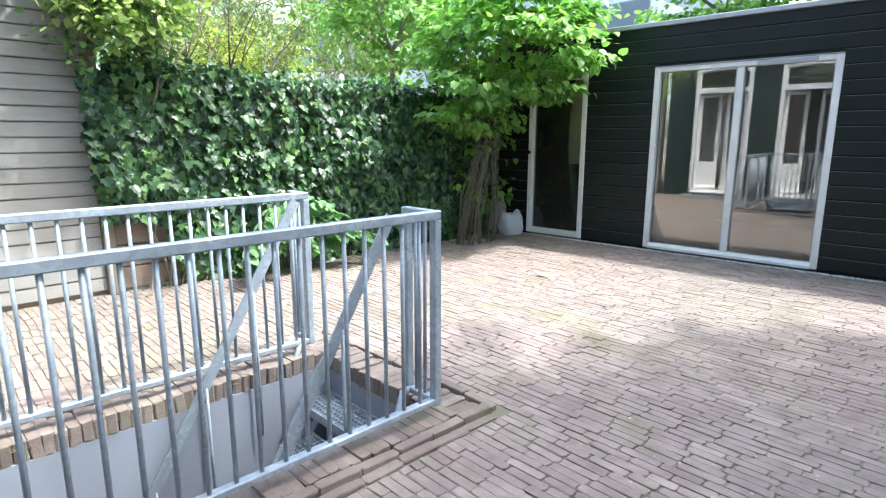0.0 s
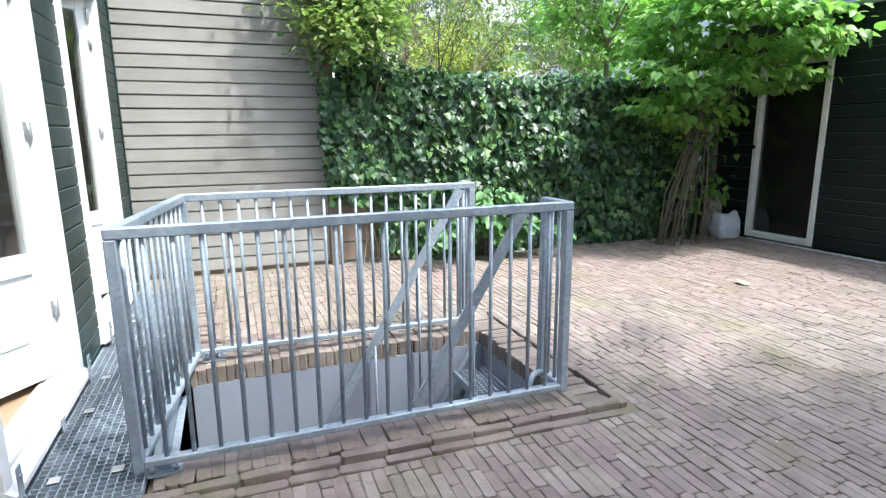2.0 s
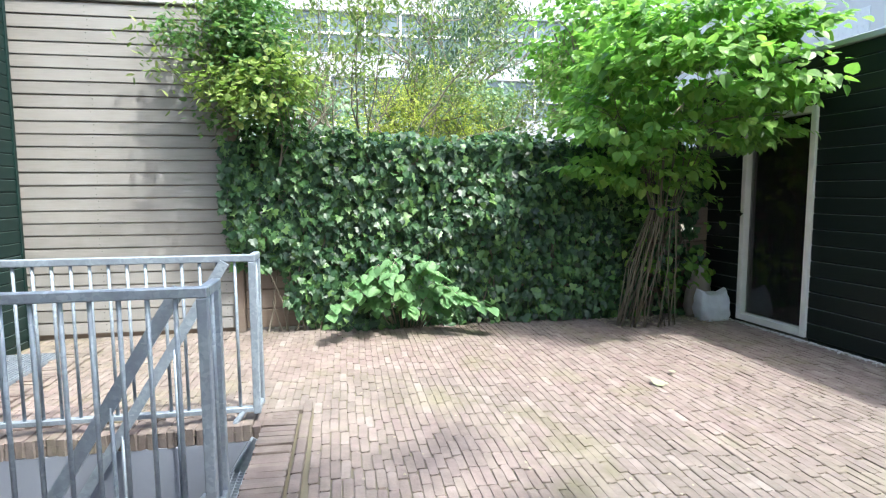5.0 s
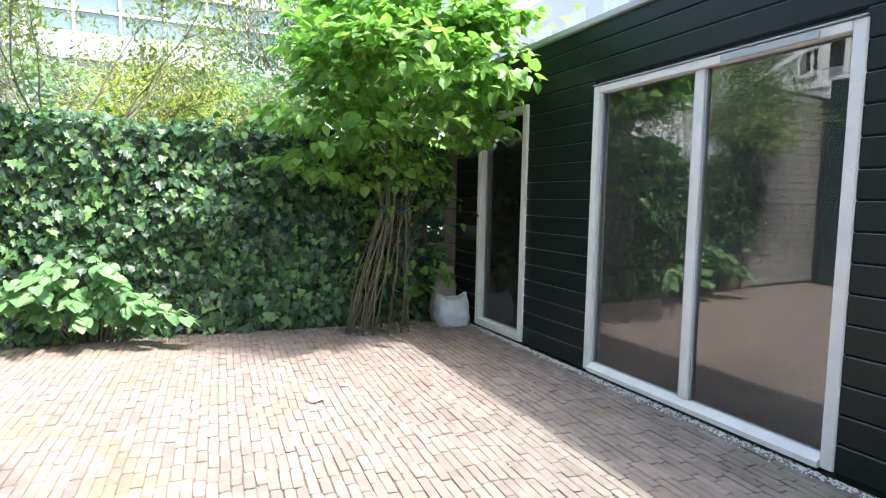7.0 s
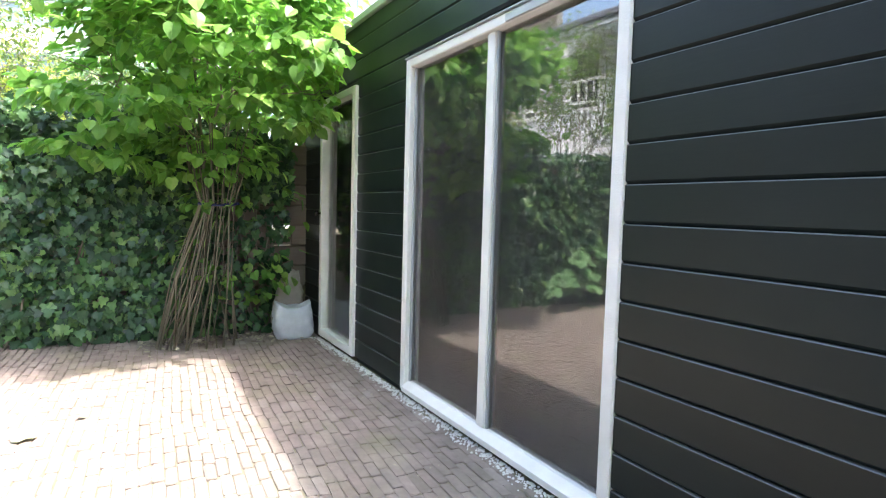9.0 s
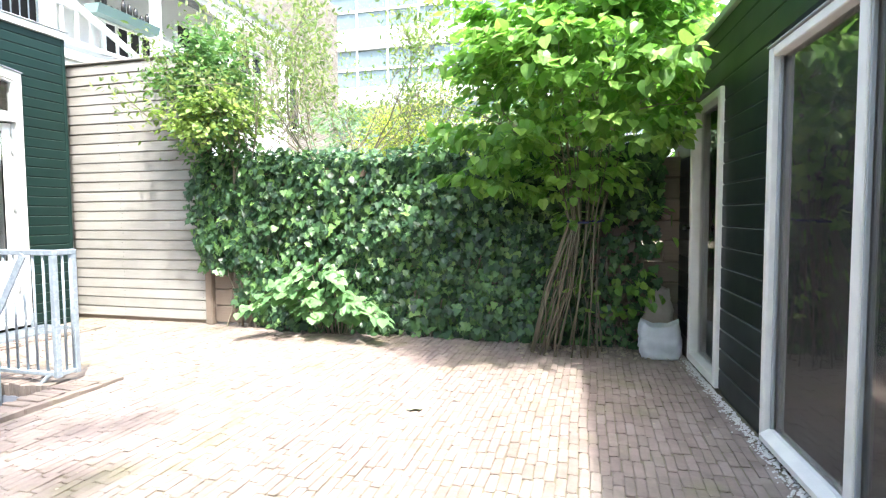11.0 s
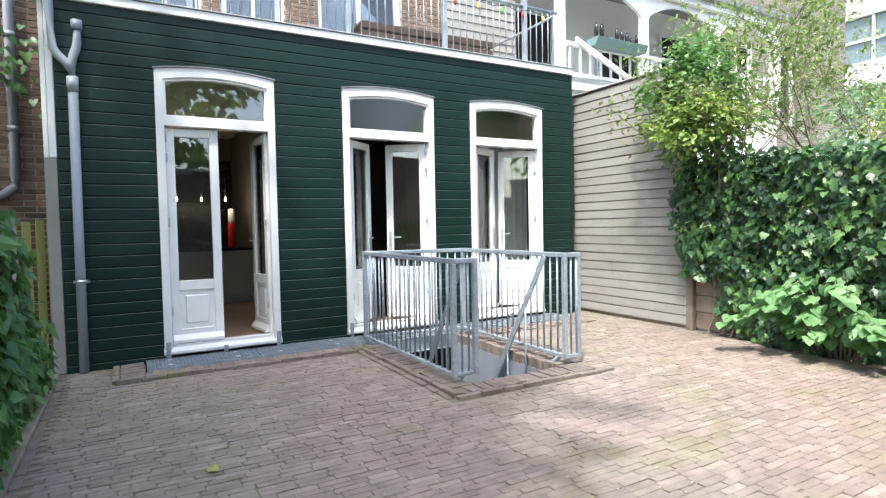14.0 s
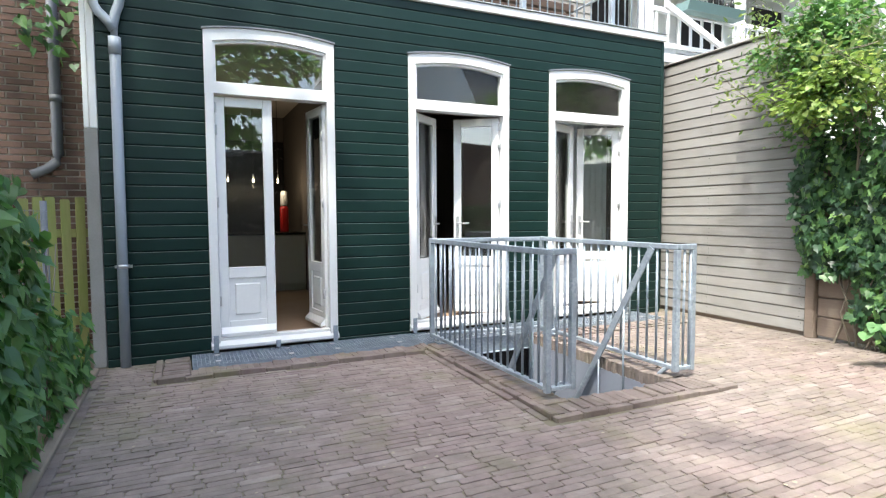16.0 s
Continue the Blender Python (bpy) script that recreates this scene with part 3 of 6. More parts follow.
box_thing("wall_shed_side", BEIGE, -6.45, -6.35, -10.3, SHED_Y - 0.25, -0.02, SHED_TOP - 0.1, label="beige painted side wall inside the shed", category="wall", kind="structure")
box_thing("wall_shed_side", BEIGE, 0.15, 0.25, -10.3, SHED_Y - 0.25, -0.02, SHED_TOP - 0.1, label="beige painted side wall inside the shed", category="wall", kind="structure")


def shed_window():
    x0, x1, z0, z1 = SHED_OPEN[1]
    w = thing("window_1", "large two-pane shed window in a flaked white frame", "window", kind="structure")
    w.matrix_basis = SHED_TURN
    f, ya, yb = 0.065, SHED_Y - 0.12, SHED_Y + 0.012
    box_part("window_frame", FLAKED, w, x0, x0 + f, ya, yb, z0, z1, 0.006)
    box_part("window_frame", FLAKED, w, x1 - f, x1, ya, yb, z0, z1, 0.006)
    box_part("window_frame", FLAKED, w, x0 + f, x1 - f, ya, yb, z1 - f * 0.8, z1, 0.006)
    bm = bmesh.new()
    add_prism(bm, [(ya, z0), (yb + 0.02, z0), (yb + 0.02, z0 + 0.03), (yb - 0.03, z0 + 0.06), (ya, z0 + 0.06)], "x", x0 + f, x1 - f)
    part("window_sill", bm, FLAKED, w)
    xm = -2.99
    box_part("mullion", FLAKED, w, xm - 0.035, xm + 0.035, ya + 0.01, yb - 0.022, z0 + 0.06, z1 - f * 0.8, 0.005)
    for a, b in ((x0 + f, xm - 0.035), (xm + 0.035, x1 - f)):
        box_part("pane", SHED_GLASS, w, a, b, SHED_Y - 0.05, SHED_Y - 0.042, z0 + 0.06, z1 - f * 0.8, 0, "large clear glass pane").visible_shadow = False
        for u in ((a, a + 0.012), (b - 0.012, b)):
            box_part("glazing_bead", ALU, w, u[0], u[1], SHED_Y - 0.04, SHED_Y - 0.02, z0 + 0.06, z1 - f * 0.8, 0.003)
    box_part("flashing", ALU, w, x0, x1, SHED_Y, SHED_Y + 0.022, z1 + 0.003, z1 + 0.012, 0.002, "grey strip over the window head")
    box_part("vent_strip", ALU, w, -3.7, -3.15, yb + 0.001, yb + 0.014, z1 - 0.05, z1 - 0.012, 0.003, "narrow grey ventilation strip")


shed_window()


def shed_door():
    x0, x1, z0, z1 = SHED_OPEN[0]
    d = thing("door_4", "narrow glazed shed door in a flaked white frame", "door", kind="structure")
    d.matrix_basis = SHED_TURN
    f, ya, yb = 0.06, SHED_Y - 0.12, SHED_Y + 0.03
    for a, b in ((x0, x0 + f), (x1 - f, x1)):
        box_part("door_frame", FLAKED, d, a, b, ya, yb, z0, z1, 0.006)
    box_part("door_frame", FLAKED, d, x0 + f, x1 - f, ya, yb, z1 - f, z1, 0.006)
    box_part("threshold", FLAKED, d, x0 + f, x1 - f, ya, yb, z0, z0 + 0.07, 0.006)
    box_part("pane", GLASS, d, x0 + f, x1 - f, SHED_Y - 0.05, SHED_Y - 0.042, z0 + 0.07, z1 - f, 0, "tall clear glass pane").visible_shadow = False
    bm = bmesh.new()
    add_tube(bm, [(x1 - 0.037, yb, 1.16), (x1 - 0.037, yb + 0.03, 1.16), (x1 - 0.037, yb + 0.032, 1.16), (x1 - 0.037, yb + 0.055, 1.16)], [0.010, 0.010, 0.026, 0.022], 12)
    part("door_knob", bm, BLACKTOP, d, "round black door knob")


shed_door()
box_thing("storage_cupboard", BLACKTOP, -1.5, 0.12, -7.595, -7.47, 0.03, 1.0, 0.01, label="low black cupboard inside the shed behind the glass door", category="cupboard")

box_thing("wall_shed_partition", BEIGE, -1.5, 0.14, -7.66, -7.60, 0.03, SHED_TOP - 0.1, label="beige partition wall inside the shed behind the glass door", category="wall", kind="structure")

# ---- plank wall and low fence on the side boundary ----
plank_wall = thing("wall_plank", "tall weathered grey-brown horizontal plank wall", "wall", kind="structure")
box_part("backing", FENCE, plank_wall, PLANK_X + 0.022, PLANK_X + 0.10, FENCE_Y, 0.4, 0.0, 3.19, 0)
PW = 0.1205
for k in range(26):
    z0 = 0.045 + k * PW
    bm = bmesh.new()
    j = 0.004 * math.sin(k * 7.3)
    add_prism(bm, [(PLANK_X + 0.02, z0), (PLANK_X - 0.004, z0), (PLANK_X - 0.006, z0 + 0.006), (PLANK_X + 0.001, z0 + PW - 0.013), (PLANK_X + 0.005, z0 + PW - 0.008), (PLANK_X + 0.02, z0 + PW - 0.008)], "y", FENCE_Y + 0.045, 0.3)
    for v in bm.verts:
        v.co.z += j * 0.4 + 0.003 * math.sin(v.co.y * 1.7 + k)
    plank = part("plank", bm, PLANK, plank_wall)
    bm = bmesh.new()
    for y in (-1.75, -0.6):
        yy = y + 0.01 * math.sin(k * 3.1 + y)
        for dz in (0.03, 0.085):
            add_tube(bm, [(PLANK_X - 0.009, yy, z0 + dz), (PLANK_X, yy, z0 + dz)], 0.0032, 6)
    part("nail", bm, BLACKTOP, plank)
box_part("cap", PLANK, plank_wall, PLANK_X - 0.02, PLANK_X + 0.14, FENCE_Y, 0.4, 3.195, 3.215, 0.005, "thin weathered wooden cap board")
box_part("fence_post", FENCE, plank_wall, PLANK_X - 0.05, PLANK_X + 0.05, FENCE_Y - 0.055, FENCE_Y + 0.04, 0.0, 2.6, 0.008, "rough timber fence post")

low_fence = thing("fence", "low brown horizontal plank fence overgrown with ivy", "fence", kind="structure")
for k in range(9):
    z = 0.03 + k * 0.2
    spans = ((SHED_Y, -6.93), (-6.74, FENCE_Y - 0.06)) if k == 4 else ((SHED_Y, FENCE_Y - 0.06),)
    for y0, y1 in spans:
        box_part("plank", FENCE, low_fence, PLANK_X, PLANK_X + 0.035, y0, y1, z, z + 0.19, 0.008)
        box_part("backing", FENCE, low_fence, PLANK_X + 0.036, PLANK_X + 0.05, y0, y1, z - 0.005, z + 0.195, 0)
box_part("filler_strip", FENCE, low_fence, PLANK_X, PLANK_X + 0.035, -6.929, -6.741, 0.83, 0.94, 0.006)
for y in (-3.7, -5.5, -7.1):
    box_part("fence_post", FENCE, low_fence, PLANK_X + 0.052, PLANK_X + 0.12, y - 0.04, y + 0.04, 0.0, 1.88, 0.008)

# ---- stair rail round the pit ----
RX0, RX1, RY0, RY1, RTOP = -3.42, -2.25, -2.385, -0.46, 1.045
RYE = -0.62


def baluster(parent, x, y, z0=0.115, z1=1.02):
    tube_part("baluster", STEEL, parent, [(x, y, z0), (x, y, z1)], 0.0095, 8)


def stair_rail():
    r = thing("stair_railing", "galvanised steel railing round the cellar stair pit", "railing")
    h = 0.021
    for x, n, end in ((RX0, 19, RY1), (RX1, 18, RYE)):
        box_part("top_rail", STEEL, r, x - h, x + h, RY0 - h, end + h, RTOP - 0.042, RTOP, 0.005)
        box_part("bottom_rail", STEEL, r, x - h, x + h, RY0 + h, end - h, 0.088, 0.118, 0.004)
        for y in (RY0, end):
            box_part("post", STEEL, r, x - h, x + h, y - h, y + h, 0.075, RTOP - 0.043, 0.004)
        for i in range(1, n):
            baluster(r, x, RY0 + (end - RY0) * i / n)
        e = x + (0.205 if x == RX0 else 0.16)
        box_part("top_rail", STEEL, r, x + h + 0.001, e + h, RY0 - h, RY0 + h, RTOP - 0.042, RTOP - 0.001, 0.005)
        box_part("bottom_rail", STEEL, r, x + h + 0.001, e - h, RY0 - h, RY0 + h, 0.085, 0.115, 0.004)
        box_part("post", STEEL, r, e - h, e + h, RY0 - h, RY0 + h, 0.075, RTOP - 0.043, 0.004)
        baluster(r, x + 0.075, RY0)
        baluster(r, x + 0.14, RY0)
        for y in (end - 0.02,):
            bm = bmesh.new()
            add_box(bm, x + 0.0, x + 0.12, y - 0.13, y + 0.0, 0.03, 0.045, 0.002)
            add_box(bm, x + 0.03, x + 0.08, y - 0.09, y - 0.04, 0.045, 0.09, 0.003)
            foot = part("foot_plate", bm, STEEL, r)
            for dx in (0.02, 0.10):
                for dy in (-0.11, -0.02):
                    bm = bmesh.new()
                    add_tube(bm, [(x + dx, y + dy, 0.045), (x + dx, y + dy, 0.075)], 0.006, 6)
                    add_tube(bm, [(x + dx, y + dy, 0.045), (x + dx, y + dy, 0.058)], 0.013, 6)
                    part("bolt", bm, BOLT, foot)
    span = math.hypot(RX1 - RX0, RYE - RY1)
    skew = Matrix.Translation((RX0, RY1, 0)) @ Matrix.Rotation(math.atan2(RYE - RY1, RX1 - RX0), 4, "Z")
    box_part("top_rail", STEEL, r, h + 0.004, span - h - 0.004, -h, h, RTOP - 0.042, RTOP - 0.001, 0.005, turn=skew)
    box_part("bottom_rail", STEEL, r, h + 0.004, span - h - 0.004, -h, h, 0.088, 0.118, 0.004, turn=skew)
    for i in range(1, 12):
        baluster(r, RX0 + (RX1 - RX0) * i / 12, RY1 + (RYE - RY1) * i / 12)
    # bent brackets that carry the free ends of the rail on the stair stringers
    for x in (RX0 + 0.19, RX1 + 0.02):
        tube_part("bracket", STEEL, r, [(x, RY0 + 0.01, 0.10), (x - 0.02, RY0 + 0.07, 0.10), (x - 0.05, RY0 + 0.12, 0.04), (x - 0.08, RY0 + 0.17, -0.10)], 0.018, 8, "bent round steel bracket")
    # sloping hand rails down the stairs
    for x in (PIT[0] + 0.045, PIT[1] - 0.045):
        bm = bmesh.new()
        dy, dz = 1.16, -1.88
        L = math.hypot(dy, dz)
        n_y, n_z = -dz / L * 0.028, dy / L * 0.028
        a, b = (RY0 + 0.13, RTOP - 0.03), (RY0 + 0.13 + dy, RTOP - 0.03 + dz)
        add_prism(bm, [(a[0] - n_y, a[1] - n_z), (b[0] - n_y, b[1] - n_z), (b[0] + n_y, b[1] + n_z), (a[0] + n_y, a[1] + n_z)], "x", x - 0.006, x + 0.006)
        part("hand_rail", bm, STEEL, r, "sloping flat steel hand rail")
        for i in range(3):
            y = RY0 + 0.42 + i * 0.30
            zt = RTOP - 0.03 + (y - RY0 - 0.13) * dz / dy
            tube_part("baluster", STEEL, r, [(x, y, zt - 0.9), (x, y, zt - 0.02)], 0.0085, 6)
    return r


stair_rail()


def grating(bm, x0, x1, y0, y1, z, cell=0.034, depth=0.025):
    for i in range(int((x1 - x0) / cell) + 1):
        x = x0 + i * cell
        add_box(bm, x - 0.0018, x + 0.0018, y0, y1, z - depth, z)
    for i in range(int((y1 - y0) / cell) + 1):
        y = y0 + i * cell
        add_box(bm, x0, x1, y - 0.0018, y + 0.0018, z - depth + 0.008, z - 0.001)


def steel_stair():
    s = thing("cellar_stair", "steep galvanised steel stair with grating treads", "stairs")
    slope = 1.62
    y0, z0 = PIT[2] + 0.12, -0.20
    run = Vector((1.0, -slope)).normalized()
    side = Vector((-run.y, run.x))
    top = Vector((y0 - 0.06, -0.03))
    for x, inward in ((PIT[0] + 0.02, 1), (PIT[1] - 0.02, -1)):
        for near, far, out in ((0.0, -0.012, 0.06), (-0.012, -0.148, 0.008), (-0.148, -0.16, 0.06)):
            bm = bmesh.new()
            corners = [top + run * s0 + side * o for s0, o in ((0.0, near), (2.55, near), (2.55, far), (0.0, far))]
            add_prism(bm, [tuple(c) for c in corners], "x", min(x, x + inward * out), max(x, x + inward * out))
            part("stringer", bm, STEEL, s)
    for i in range(9):
        y, z = y0 + i * 0.142 - 0.10, z0 - i * 0.142 * slope
        bm = bmesh.new()
        grating(bm, PIT[0] + 0.09, PIT[1] - 0.09, y, y + 0.21, z, 0.033)
        t = part("tread", bm, STEEL, s)
        bm = bmesh.new()
        add_box(bm, PIT[0] + 0.088, PIT[1] - 0.088, y - 0.006, y, z - 0.04, z + 0.002)
        add_box(bm, PIT[0] + 0.088, PIT[1] - 0.088, y + 0.21, y + 0.216, z - 0.05, z + 0.002)
        part("tread_edge", bm, STEEL, t)


steel_stair()


def floor_gratings():
    n, gap = 5, 0.006
    w = (WELL[1] - WELL[0]) / n
    for i in range(n):
        g = thing("floor_grating", "galvanised steel grating over the light well along the facade", "grating", "gratings along the facade")
        x0, x1, y0, y1, z = WELL[0] + i * w + gap, WELL[0] + (i + 1) * w - gap, WELL[2] + gap, -0.028, 0.035
        bm = bmesh.new()
        grating(bm, x0 + 0.004, x1 - 0.004, y0 + 0.004, y1 - 0.004, z - 0.001, 0.0335, 0.03)
        part("grid", bm, STEEL, g)
        bm = bmesh.new()
        add_box(bm, x0, x1, y0, y0 + 0.004, z - 0.035, z)
        add_box(bm, x0, x1, y1 - 0.004, y1, z - 0.035, z)
        add_box(bm, x0, x0 + 0.004, y0 + 0.004, y1 - 0.004, z - 0.035, z)
        add_box(bm, x1 - 0.004, x1, y0 + 0.004, y1 - 0.004, z - 0.035, z)
        part("frame", bm, STEEL, g)
        for fx in (0.2, 0.8):
            for fy in (0.25, 0.75):
                bm = bmesh.new()
                cx, cy = x0 + (x1 - x0) * fx, y0 + (y1 - y0) * fy
                add_box(bm, cx - 0.022, cx + 0.022, cy - 0.022, cy + 0.022, z + 0.001, z + 0.006, 0.002)
                part("clip", bm, BOLT, g)
    beam = thing("support_beam", "galvanised steel beam carrying the gratings over the pit", "beam")
    box_part("web", STEEL, beam, PIT[0] + 0.002, PIT[1] - 0.002, WELL[2] - 0.03, WELL[2] - 0.002, -0.13, 0.033, 0.003)
    box_part("flange", STEEL, beam, PIT[0] + 0.002, PIT[1] - 0.002, WELL[2] - 0.07, WELL[2] - 0.032, -0.13, -0.12, 0.002)


floor_gratings()

# ---- foliage ----
def leaf_shape(kind):
    """Outline of a leaf 1 long: base at the origin, tip along +y; points with a slight fold."""
    if kind == "ivy":
        half = [(0.0, 0.0), (0.30, -0.10), (0.50, 0.14), (0.30, 0.34), (0.34, 0.62), (0.14, 0.66)]
        tip = (0.0, 1.0)
    elif kind == "broad":
        half = [(0.0, 0.03), (0.24, -0.03), (0.43, 0.20), (0.41, 0.48), (0.22, 0.78)]
        tip = (0.0, 1.0)
    elif kind == "vine":
        half = [(0.0, 0.06), (0.26, -0.12), (0.44, 0.05), (0.38, 0.38), (0.18, 0.70)]
        tip = (0.0, 1.0)
    else:
        half = [(0.0, 0.0), (0.18, 0.25), (0.17, 0.6)]
        tip = (0.0, 1.0)
    ring = half + [tip] + [(-x, y) for x, y in half[:0:-1]]
    fold = 0.10 if kind == "ivy" else 0.18
    pts = [(x, y, fold * abs(x) - 0.14 * y * y) for x, y in ring]
    return pts, (0.0, 0.42, -0.03)


def leaves_mesh(name, items, kind):
    """items: (place, ahead, normal, size) of each leaf; all in one mesh of fans."""
    pts, mid = leaf_shape(kind)
    base = np.array([mid, *pts])
    n = len(pts)
    faces1 = np.array([(0, 1 + i, 1 + (i + 1) % n) for i in range(n)])
    V, F = [], []
    for k, (p, d, up, s) in enumerate(items):
        d = np.asarray(d, float)
        d /= np.linalg.norm(d) + 1e-9
        x = np.cross(d, up)
        x /= np.linalg.norm(x) + 1e-9
        z = np.cross(x, d)
        V.append(np.asarray(p) + s * (base[:, :1] * x + base[:, 1:2] * d + base[:, 2:] * z))
        F.append(faces1 + k * (n + 1))
    V, F = np.concatenate(V), np.concatenate(F)
    me = bpy.data.meshes.new(name)
    me.from_pydata(V.tolist(), [], F.tolist())
    return me


def leaves_part(name, items, kind, material, parent, label="", stuff=True):
    me = leaves_mesh(name, items, kind)
    me.materials.append(material)
    ob = new(name, me)
    ob.parent = parent
    if stuff:
        tagged(ob, label, kind="stuff")
    elif label:
        ob["label"] = label
    return ob


rng = np.random.default_rng(7)


def jitter(a):
    return rng.normal(0, a, 3)


def swell(y, z, seed=0.0, s=1.3):
    return noise.noise(Vector((y * s + seed, z * s * 1.2, seed * 0.7)))


# ivy hanging over the low fence
def ivy_wall():
    plant = thing("ivy_hedge", "dense dark green ivy covering the low fence", "ivy", at=(0, 0, 0))
    items = []
    while len(items) < 11000:
        y, z = rng.uniform(-6.9, -1.6), rng.uniform(0.03, 2.02)
        top = 1.90 + 0.10 * swell(y, 0, 3, 1.6)
        edge = -1.82 - 0.25 * swell(z, 1, 9, 2.5) - (0.7 * max(0, 0.62 - z) + 0.42 * (z < 0.66))
        if z < 1.25 and z > 0.62 and swell(z, y, 5) > 0.3:
            edge += 0.05
        low = 0.02 + 0.06 * swell(y, 5, 2, 2)
        if z > top or y > edge or z < low:
            continue
        if y < -6.25 and z < 1.3 and rng.random() < 0.7:
            continue
        bulge = 0.13 * swell(y, z, 0, 1.1) + 0.10 * swell(y, z, 4, 3.2) + 0.05 * swell(y, z, 6, 7.0)
        depth = rng.random() ** 1.6 * 0.20
        x = min(0.16, 0.03 - bulge + depth) - 0.06 * math.exp(-((z - 1.5) / 0.5) ** 2)
        d = np.array([-0.3, 0.0, -1.0]) + jitter(0.42)
        up = np.array([-1.0, 0.0, 0.42]) + jitter(0.30)
        items.append(((x, y, z), d, up, rng.uniform(0.058, 0.108)))
    for _ in range(1500):
        y = rng.uniform(-6.6, -1.95)
        z = 1.86 + 0.11 * swell(y, 0, 3, 1.6) + rng.uniform(-0.02, 0.14)
        items.append(((rng.uniform(-0.1, 0.45), y, z), np.array([-0.6, 0, -0.3]) + jitter(0.6), np.array([-0.2, 0, 1.0]) + jitter(0.4), rng.uniform(0.05, 0.09)))
    leaves_part("leaves", items, "ivy", IVY, plant)
    bm = bmesh.new()
    r2 = random.Random(4)
    for _ in range(70):
        y, x = r2.uniform(-6.8, -2.0), 0.12
        pts, yy = [], y
        for z in np.linspace(0.0, 1.8, 7):
            yy += r2.uniform(-0.12, 0.12)
            pts.append((x + r2.uniform(-0.03, 0.05), min(yy, -2.0), z))
        add_tube(bm, pts, [0.010, 0.009, 0.008, 0.007, 0.006, 0.005, 0.004], 5, False)
    part("stem", bm, BARK, plant, fix=False)


ivy_wall()


def branching(bm, start, ahead, length, radius, depth, ends, r2, spread=0.55, lift=0.1):
    """Limbs that split; the tips and twigs are gathered in ends as (place, direction)."""
    pts, p, d = [Vector(start)], Vector(start), Vector(ahead).normalized()
    steps = 4
    for i in range(steps):
        d = (d + Vector((r2.gauss(0, 0.12), r2.gauss(0, 0.12), r2.gauss(0, 0.08) + lift * 0.3))).normalized()
        p = p + d * length / steps
        pts.append(p.copy())
        if depth <= 1:
            ends.append((p.copy(), d.copy()))
    add_tube(bm, pts, [radius * (1 - 0.5 * i / steps) for i in range(steps + 1)], 6 if radius > 0.012 else 4, False)
    if depth <= 0:
        return
    for k in range(3 if depth > 1 else 4):
        q = pts[r2.choice((2, 3, 4))] if k else pts[-1]
        dd = (d + Vector((r2.gauss(0, spread), r2.gauss(0, spread), r2.gauss(0, spread * 0.6) + lift))).normalized()
        branching(bm, q, dd, length * r2.uniform(0.6, 0.85), radius * 0.55, depth - 1, ends, r2, spread, lift)


def clothe(ends, count, size, droop=0.4, scatter=0.06, flat=0.5):
    items = []
    for _ in range(count):
        p, d = ends[int(rng.integers(len(ends)))]
        side = jitter(0.7)
        ahead = np.array(d) * 0.5 + side + np.array([0, 0, -droop])
        items.append((np.array(p) + jitter(scatter), ahead, np.array([0, 0, 1.0]) + jitter(flat), rng.uniform(*size)))
    return items


def crown(count, centre, radii, size, clumps=40, hollow=0.35, droop=0.5, clump_size=0.22, seed=1, squash=0.6):
    """Leaves in layered clumps over an ellipsoid, denser on its outside, with gaps between the clumps."""
    r3 = np.random.default_rng(seed)
    cs = []
    while len(cs) < clumps:
        v = r3.normal(0, 1, 3)
        v /= np.linalg.norm(v)
        cs.append(np.array(centre) + v * np.array(radii) * r3.uniform(hollow, 1.0) ** 0.5)
    items = []
    for _ in range(count):
        c = cs[int(r3.integers(clumps))]
        o = r3.normal(0, 1, 3) * clump_size * np.array([1, 1, squash * 0.55])
        p = c + o
        out = (p - np.array(centre)) / np.array(radii)
        d = out * np.array([1, 1, 0.2]) + r3.normal(0, 0.55, 3) + np.array([0, 0, -droop])
        items.append((p, d, np.array([0, 0, 1.0]) + out * 0.55 + r3.normal(0, 0.30, 3), r3.uniform(*size)))
    return items


